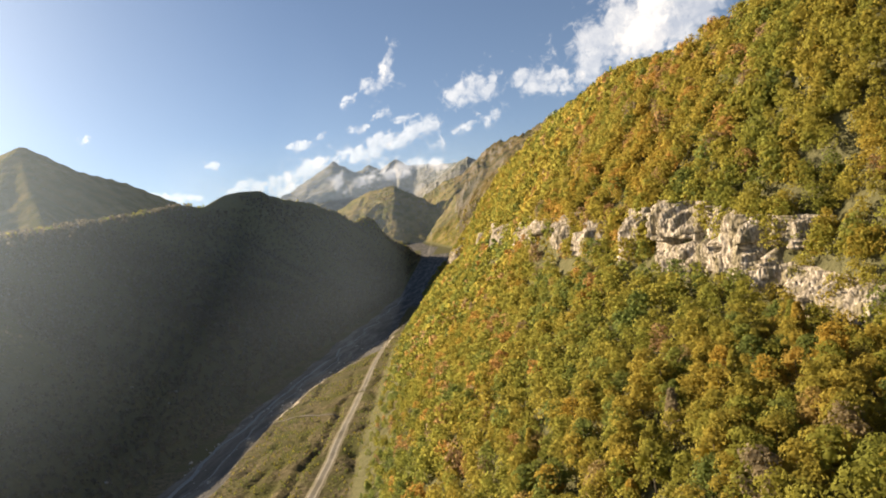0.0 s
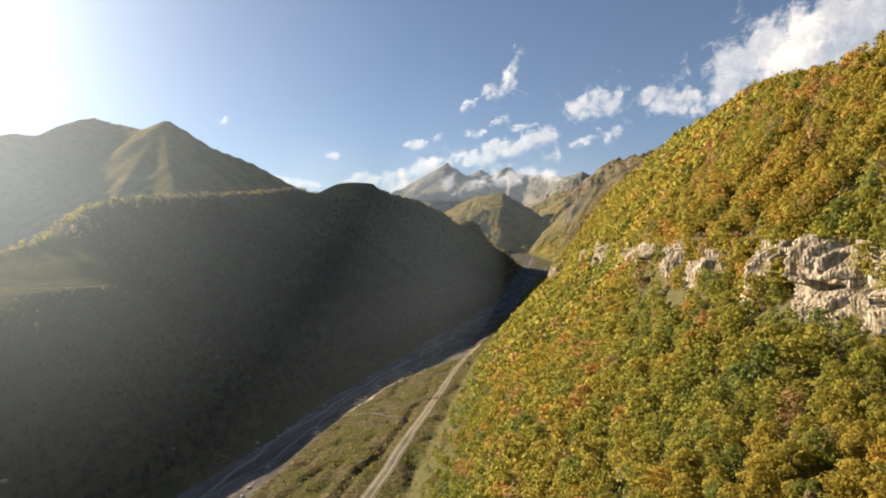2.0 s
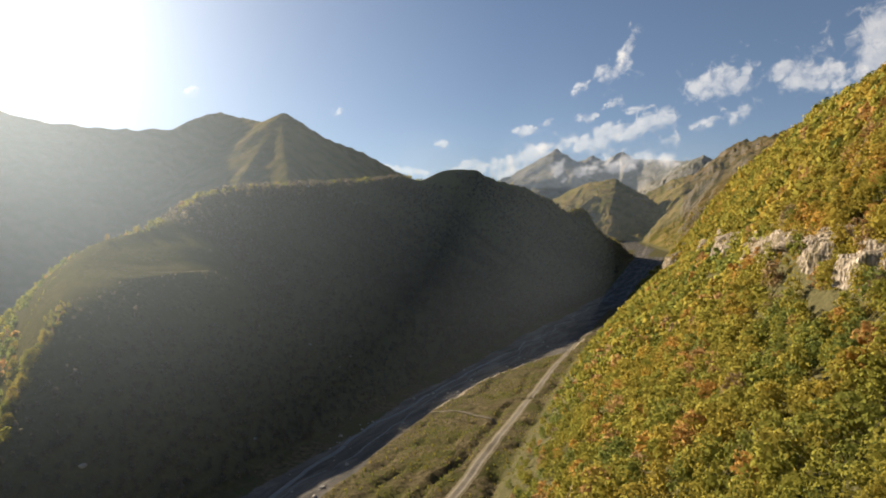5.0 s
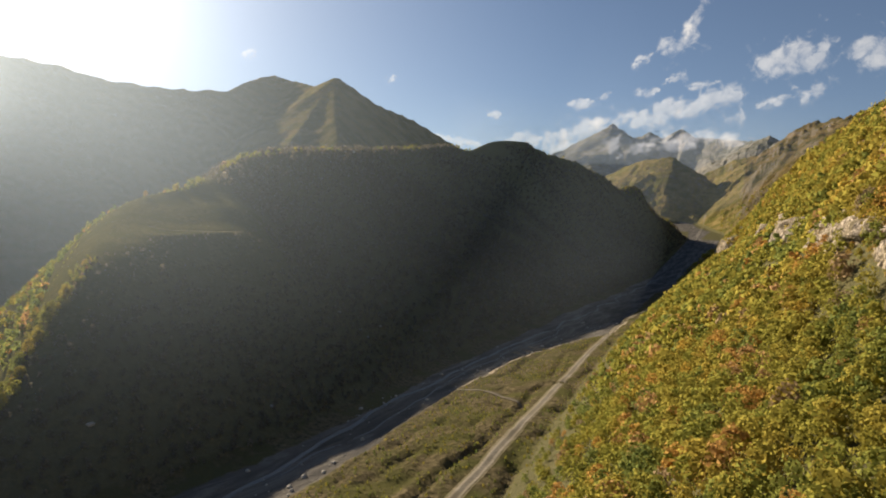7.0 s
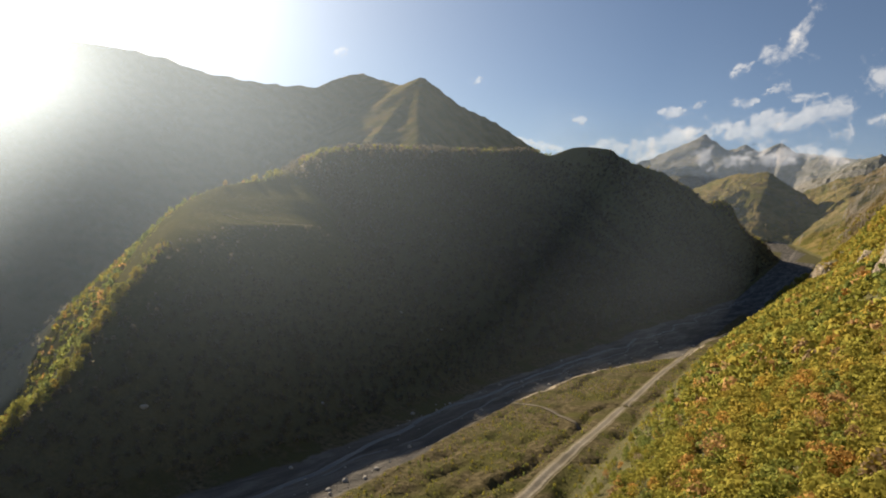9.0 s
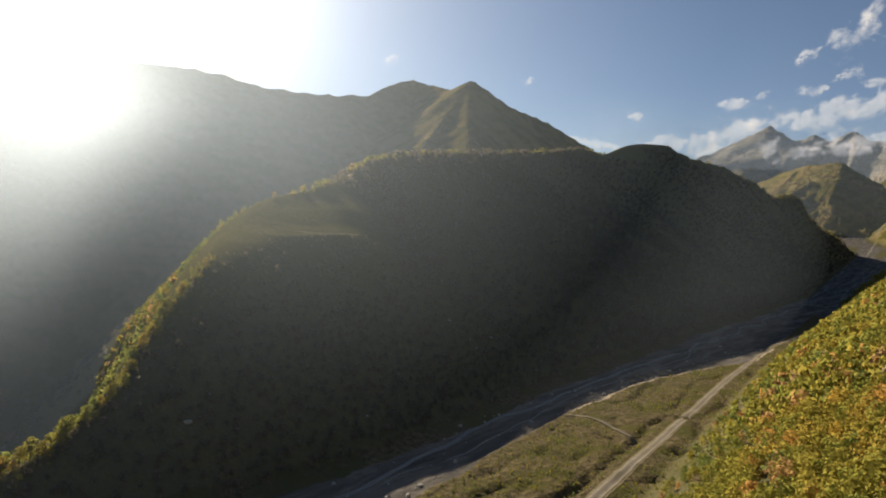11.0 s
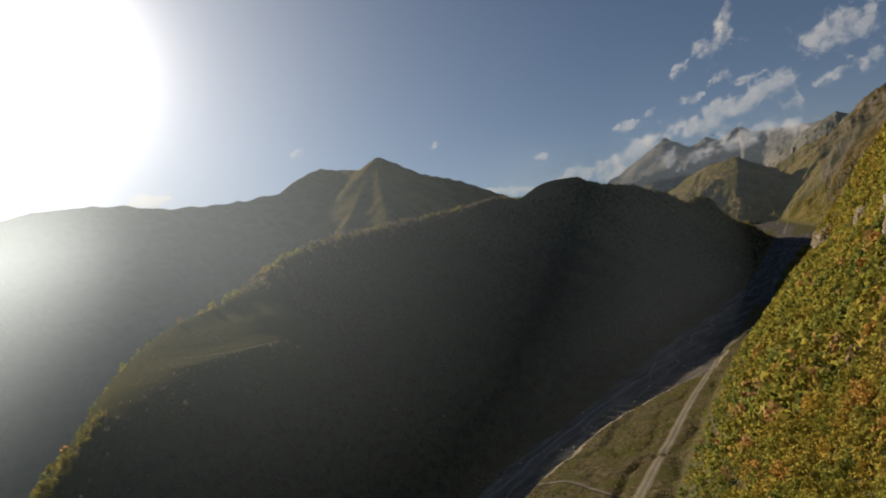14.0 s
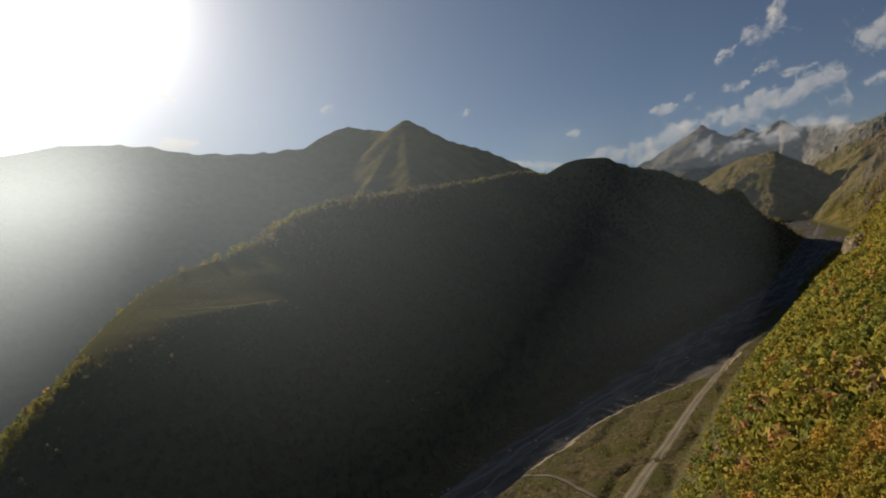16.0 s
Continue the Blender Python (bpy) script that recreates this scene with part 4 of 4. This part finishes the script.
# ---------------------------------------------------------------- terrace scrub, boulders
x, y = scatter(rng, -172, -68, 195, 700, 2.7)
ok = (x > bank_x(x, y) + 2) & (x < np.interp(y, FOOT_R_Y, FOOT_R_X) + 10) & (near_line(x, y, ROAD) > 4.5)
ok &= (fbm(x, y, 34, 4, 91) > np.interp(y, (240, 330, 500), (-0.32, -0.1, 0.0))) | ((near_line(x, y, GULLY) < 3.5) & (rng.random(len(x)) < 0.5)) | (x > np.interp(y, FOOT_R_Y, FOOT_R_X) - 5)
x, y = x[ok], y[ok]
wood("scrub", "low dark scrub on the river terrace", x, y, rng.uniform(0.35, 1.5, len(x)), np.clip(rng.normal(0.15, 0.15, len(x)), 0, 1), tiny_t, rng, 0.3)


def boulder(px, py, size, seed):
    bm = bmesh.new()
    bmesh.ops.create_icosphere(bm, subdivisions=2, radius=1.0)
    r = random.Random(seed)
    sx, sy, sz = (size * r.uniform(0.7, 1.2) for _ in range(3))
    for v in bm.verts:
        k = 1 + 0.35 * noise.noise(v.co * 1.3 + Vector((seed, 0, 0)))
        v.co = Vector((v.co.x * sx, v.co.y * sy, v.co.z * sz * 0.8)) * k
    me = bpy.data.meshes.new("boulder")
    bm.to_mesh(me)
    bm.free()
    me.materials.append(mat_boulder)
    ob = new("boulder", me)
    ob.matrix_world = pose(px, py, float(land(px, py)) + size * 0.2, 0, 0, seed * 40)
    return tagged(ob, "pale grey boulder lying on the riverbed", "boulder", "boulders")


for k, (px, py) in enumerate(((-330, 470), (-275, 420), (-256, 421), (-248, 420), (-260, 451), (-225, 217), (-216, 205), (-208, 289))):
    tagged(boulder(px, py, random.uniform(0.8, 1.5), 70 + k), "pale rock lying on the shaded mountainside")
for k in range(90):
    py = 230 + 560 * random.random() ** 1.3
    px = float(np.interp(py, BANK_Y, BANK_X)) - 5 - 40 * random.random() ** 1.6
    px = max(px, float(np.interp(py, FOOT_L_Y, FOOT_L_X)) + random.uniform(2, 9))
    boulder(px, py, 0.35 + 1.1 * random.random() ** 2.5, k)


# ---------------------------------------------------------------- huts
def box_bm(x0, x1, y0, y1, z0, z1):
    bm = bmesh.new()
    bmesh.ops.create_cube(bm, size=1.0)
    for v in bm.verts:
        v.co = Vector(((x0 + x1) / 2 + v.co.x * (x1 - x0), (y0 + y1) / 2 + v.co.y * (y1 - y0), (z0 + z1) / 2 + v.co.z * (z1 - z0)))
    return bm


def hut(px, py, turn):
    root = tagged(new("hut"), "small whitewashed hut with a tin roof on a ridge", "hut", "huts")
    part("wall", box_bm(-3.5, 3.5, -2.5, 2.5, -1, 2.8), mat_plaster, root)
    bm = bmesh.new()
    v = [bm.verts.new(p) for p in ((-4, -3.1, 2.7), (4, -3.1, 2.7), (4, 3.1, 2.7), (-4, 3.1, 2.7), (-4, 0, 4.6), (4, 0, 4.6))]
    for f in ((0, 1, 5, 4), (2, 3, 4, 5), (0, 4, 3), (1, 2, 5), (3, 2, 1, 0)):
        bm.faces.new([v[i] for i in f])
    part("roof", bm, mat_tin, root)
    part("door", box_bm(-0.5, 0.5, -2.58, -2.5, -0.2, 1.9), mat_bark, root)
    part("window", box_bm(1.6, 2.6, -2.58, -2.5, 0.9, 1.9), mat_water, root)
    root.matrix_world = pose(px, py, float(land(px, py)), 0, 0, turn)
    return root


hut(-655, 905, 40)
hut(122, 3141, 15)


# ---------------------------------------------------------------- clouds
def cloud_material():
    """Vapour that thins to torn wisps at the rim; it glows, with a sunlit crown and shaded base painted in."""
    m = bpy.data.materials.new("cloud")
    m.use_nodes = True
    n, l = m.node_tree.nodes, m.node_tree.links
    n.clear()
    at, lit, geo = n.new("ShaderNodeAttribute"), n.new("ShaderNodeAttribute"), n.new("ShaderNodeNewGeometry")
    at.attribute_name, lit.attribute_name = "vapour", "crown"

    def nz(scale, detail, rough, twist):
        t = n.new("ShaderNodeTexNoise")
        for key, value in (("Scale", scale), ("Detail", detail), ("Roughness", rough), ("Distortion", twist)):
            t.inputs[key].default_value = value
        l.new(geo.outputs["Position"], t.inputs["Vector"])
        return t.outputs["Fac"]

    def ma(src, k, c):
        a = n.new("ShaderNodeMath")
        a.operation = "MULTIPLY_ADD"
        a.inputs[1].default_value = k
        l.new(src, a.inputs[0])
        if isinstance(c, float):
            a.inputs[2].default_value = c
        else:
            l.new(c, a.inputs[2])
        return a.outputs["Value"]

    torn = ma(nz(0.012, 9, 0.62, 0.5), 2.7, ma(at.outputs["Fac"], 1.0, -1.5))
    mr = n.new("ShaderNodeMapRange")
    mr.interpolation_type = "SMOOTHSTEP"
    mr.inputs["From Min"].default_value, mr.inputs["From Max"].default_value = 0.0, 1.0
    mr.inputs["To Max"].default_value = 0.94
    l.new(torn, mr.inputs["Value"])
    # light and shade of the cloud painted into its glow, by height and noise
    r = ramp_of(n, [(0.25, (0.56, 0.575, 0.62)), (0.6, (0.86, 0.84, 0.81)), (0.85, (1.0, 0.965, 0.91))])
    l.new(ma(nz(0.009, 6, 0.6, 0.3), 1.5, ma(lit.outputs["Fac"], 0.45, -0.5)), r.inputs["Fac"])
    e, t, mx, o = n.new("ShaderNodeEmission"), n.new("ShaderNodeBsdfTransparent"), n.new("ShaderNodeMixShader"), n.new("ShaderNodeOutputMaterial")
    e.inputs["Strength"].default_value = 0.30
    l.new(r.outputs["Color"], e.inputs["Color"])
    some, sheer = n.new("ShaderNodeAddShader"), n.new("ShaderNodeBsdfTransparent")
    sheer.inputs["Color"].default_value = (0.74, 0.68, 0.58, 1)
    l.new(e.outputs["Emission"], some.inputs[0])
    l.new(sheer.outputs["BSDF"], some.inputs[1])
    l.new(mr.outputs["Result"], mx.inputs["Fac"])
    l.new(t.outputs["BSDF"], mx.inputs[1])
    l.new(some.outputs["Shader"], mx.inputs[2])
    l.new(mx.outputs["Shader"], o.inputs["Surface"])
    return m


mat_cloud = cloud_material()


def cloud(bearing, up, wide, high, tilt, full, seed, far=4830.0, label="white fair-weather cloud low over the mountains"):
    """A far cloud: puffs strung along a leaning spine, dense at the heart and frayed at the rim. Angles in degrees."""
    r = np.random.default_rng(seed)
    hw, hh = far * radians(wide) * 0.58, far * radians(high) * 0.6
    U, V = np.meshgrid(np.linspace(-1.6, 1.6, 64), np.linspace(-1.8, 1.8, 44))
    dens = np.zeros(U.shape)
    for k in range(15):
        cu = -0.8 + 1.6 * (k + r.uniform(0, 1)) / 15
        cv, s = r.normal(0, 0.26) * (1 - 0.5 * abs(cu)), r.uniform(0.16, 0.34) * (1 - 0.4 * abs(cu))
        dens = np.maximum(dens, r.uniform(0.7, 1) * np.exp(-((U - cu) ** 2 + ((V - cv) * 0.8) ** 2) / (2 * s * s)))
    edge = np.clip(np.minimum(1.6 - np.abs(U), 1.8 - np.abs(V)) / 0.4, 0, 1)
    dens = dens * (full + 0.12) * edge - (1 - edge)
    c, q = math.cos(radians(tilt)), math.sin(radians(tilt))
    X, Y = U * hw, V * hh
    me = mesh_from("cloud", np.stack([X * c - Y * q, X * q + Y * c, 60 * dens.clip(0, 1)], -1).reshape(-1, 3), grid_faces(*U.shape), (mat_cloud,), True)
    me.attributes.new("vapour", "FLOAT", "POINT").data.foreach_set("value", dens.ravel().astype(np.float32))
    me.attributes.new("crown", "FLOAT", "POINT").data.foreach_set("value", (0.5 + 0.5 * V).clip(0, 1).ravel().astype(np.float32))
    ob = new("cloud", me)
    way = Vector((-math.sin(radians(bearing)) * math.cos(radians(up)), math.cos(radians(bearing)) * math.cos(radians(up)), math.sin(radians(up))))
    ob.matrix_world = Matrix.Translation(Vector((0, 30, 84)) + way * far) @ (-way).to_track_quat("Z", "Y").to_matrix().to_4x4()
    ob.visible_shadow = False
    return tagged(ob, label, "cloud", "clouds")


# bearing, height, length, depth, lean, density
SMALL_CLOUDS = ((25.2, 10.75, 1.3, 0.75, 8, 1.1), (17.4, 12.05, 2.1, 1.2, 3, 1.3), (15.4, 12.7, 1.4, 0.6, 30, 0.7), (12.4, 15.6, 1.8, 0.8, 38, 0.85), (34.8, 13.2, 0.9, 0.6, 45, 0.8),
                (47.5, 13.8, 1.2, 0.8, 45, 0.75), (11.7, 13.1, 1.8, 1.2, 15, 0.85), (9.7, 14.1, 1.6, 0.6, 20, 0.9), (7.2, 13.6, 2.2, 0.8, 15, 0.85))
WISPS = ((4.5, 11.0, 1.7, 1.3, 35, 0.6), (1.9, 12.0, 2.2, 0.9, 15, 0.9), (-0.8, 12.7, 1.8, 1.6, 45, 0.62), (9.5, 17.0, 3.0, 2.1, 20, 0.95), (8.4, 18.6, 3.2, 1.0, 62, 0.75), (61.0, 14.5, 1.4, 0.7, -20, 0.9))
BANKS = ((17.0, 9.75, 3.4, 2.1, 22, 1.3), (14.5, 10.6, 4.0, 1.6, 14, 1.2), (10.8, 11.3, 4.6, 2.2, 24, 1.35), (6.6, 12.3, 5.2, 2.2, 22, 1.35), (22.3, 8.55, 3.6, 1.5, 6, 1.3), (19.6, 8.75, 2.2, 1.9, 30, 1.2),
         (18.3, 8.1, 2.6, 1.6, 20, 1.3), (30.0, 8.4, 1.8, 0.9, 0, 1.3), (28.3, 8.2, 2.0, 0.9, -5, 1.3), (26.9, 8.0, 1.4, 0.8, 0, 1.2), (60.2, 10.7, 3.2, 1.0, 4, 1.5))
HEAPS = ((0.6, 15.2, 4.4, 3.0, 20, 1.2), (-5.4, 15.4, 4.6, 3.2, -8, 1.1), (-8.6, 14.4, 2.4, 1.8, 40, 0.85), (-13.2, 17.0, 8.0, 6.5, 30, 1.6), (-18.5, 19.5, 9.0, 7.0, 30, 1.7))
for k, row in enumerate(SMALL_CLOUDS + WISPS + BANKS + HEAPS):
    cloud(*row, 200 + k)
# vapour clinging to the far peaks
for k, row in enumerate(((14.2, 8.5, 2.4, 1.3, 60, 1.0), (12.4, 8.2, 3.6, 1.0, 25, 0.85), (9.6, 8.5, 4.4, 1.3, 8, 0.8), (6.9, 9.2, 4.2, 1.6, 6, 1.1), (4.2, 9.0, 4.0, 1.2, -8, 0.9), (9.9, 9.6, 1.6, 1.3, 70, 0.6))):
    cloud(*row, 300 + k, 4230.0, "torn white vapour clinging to grey far peaks")


# ---------------------------------------------------------------- haze and glare
def haze_material():
    """Sheets for thin haze and for glare: scatters a little to all sides and far more straight on, away from the sun.
    """
    m = bpy.data.materials.new("haze")
    m.use_nodes = True
    n, l = m.node_tree.nodes, m.node_tree.links
    n.clear()
    at = n.new("ShaderNodeAttribute")
    at.attribute_name = "vapour"
    tl, fw, t, both, mx, o = (n.new("ShaderNode" + k) for k in ("BsdfTranslucent", "BsdfRefraction", "BsdfTransparent", "MixShader", "MixShader", "OutputMaterial"))
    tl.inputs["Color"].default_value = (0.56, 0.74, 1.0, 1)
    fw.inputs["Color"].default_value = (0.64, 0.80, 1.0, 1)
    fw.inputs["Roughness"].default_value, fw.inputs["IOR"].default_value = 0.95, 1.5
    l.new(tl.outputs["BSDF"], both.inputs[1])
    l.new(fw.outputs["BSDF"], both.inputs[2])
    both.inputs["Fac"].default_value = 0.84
    l.new(at.outputs["Fac"], mx.inputs["Fac"])
    l.new(t.outputs["BSDF"], mx.inputs[1])
    l.new(both.outputs["Shader"], mx.inputs[2])
    l.new(mx.outputs["Shader"], o.inputs["Surface"])
    return m


mat_haze = haze_material()


def veil(X, Y, Z, dens, label):
    me = mesh_from("haze", np.stack([X, Y, Z], -1).reshape(-1, 3), grid_faces(*X.shape), (mat_haze,), True)
    me.attributes.new("vapour", "FLOAT", "POINT").data.foreach_set("value", dens.clip(0, 1).ravel().astype(np.float32))
    ob = new("haze", me)
    ob.visible_shadow = False
    return tagged(ob, label, "haze", kind="structure")


def haze(way, low, high, foot, fade, thick, label):
    """Haze hanging across a valley along (bearing, distance) points, thinning out towards its rims."""
    a = np.array([p[0] for p in way], float)
    A, E = np.meshgrid(np.linspace(a[0], a[-1], 60), np.linspace(low, high, 30))
    u = (A - a[0]) / (a[-1] - a[0])
    R = sum(np.interp(A + k, a, [p[1] for p in way]) for k in range(-9, 10, 2)) / 10
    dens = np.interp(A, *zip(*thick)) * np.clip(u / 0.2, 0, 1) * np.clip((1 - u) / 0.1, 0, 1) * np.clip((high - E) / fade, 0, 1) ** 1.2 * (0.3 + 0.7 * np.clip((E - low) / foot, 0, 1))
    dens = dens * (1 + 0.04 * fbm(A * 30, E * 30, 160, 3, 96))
    return veil(-np.sin(np.radians(A)) * R, 100 + np.cos(np.radians(A)) * R, 90 + R * np.tan(np.radians(E)), dens, label)


# density grows towards the sun's bearing, to imitate its glare over the haze
haze(HAZE_SIDE, -38, 14.0, 34.0, 8.0, ((30, 0.05), (43, 0.11), (55, 0.23), (65, 0.29), (80, 0.27)), "thin blue haze in the side valley, thickened towards the sun in place of glare")
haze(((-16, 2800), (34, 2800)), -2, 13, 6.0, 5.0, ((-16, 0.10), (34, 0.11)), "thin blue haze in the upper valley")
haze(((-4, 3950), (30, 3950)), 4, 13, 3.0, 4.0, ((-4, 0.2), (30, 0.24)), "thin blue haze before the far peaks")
# sheet added over the river, between viewpoint and shaded mountain, to imitate lens glare
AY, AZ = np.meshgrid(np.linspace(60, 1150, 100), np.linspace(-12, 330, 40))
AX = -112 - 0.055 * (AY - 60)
veil(AX, AY, AZ, 0.0265 * np.clip((AY - 60) / 50, 0, 1) * (1 + 0.4 * np.clip((195 - AY) / 70, 0, 1)) * np.clip((1150 - AY) / 620, 0, 1) * np.clip((AZ + 10) / 70, 0, 1) * np.clip((330 - AZ) / 200, 0, 1), "added sheet over the river that imitates lens glare before the shaded mountain")
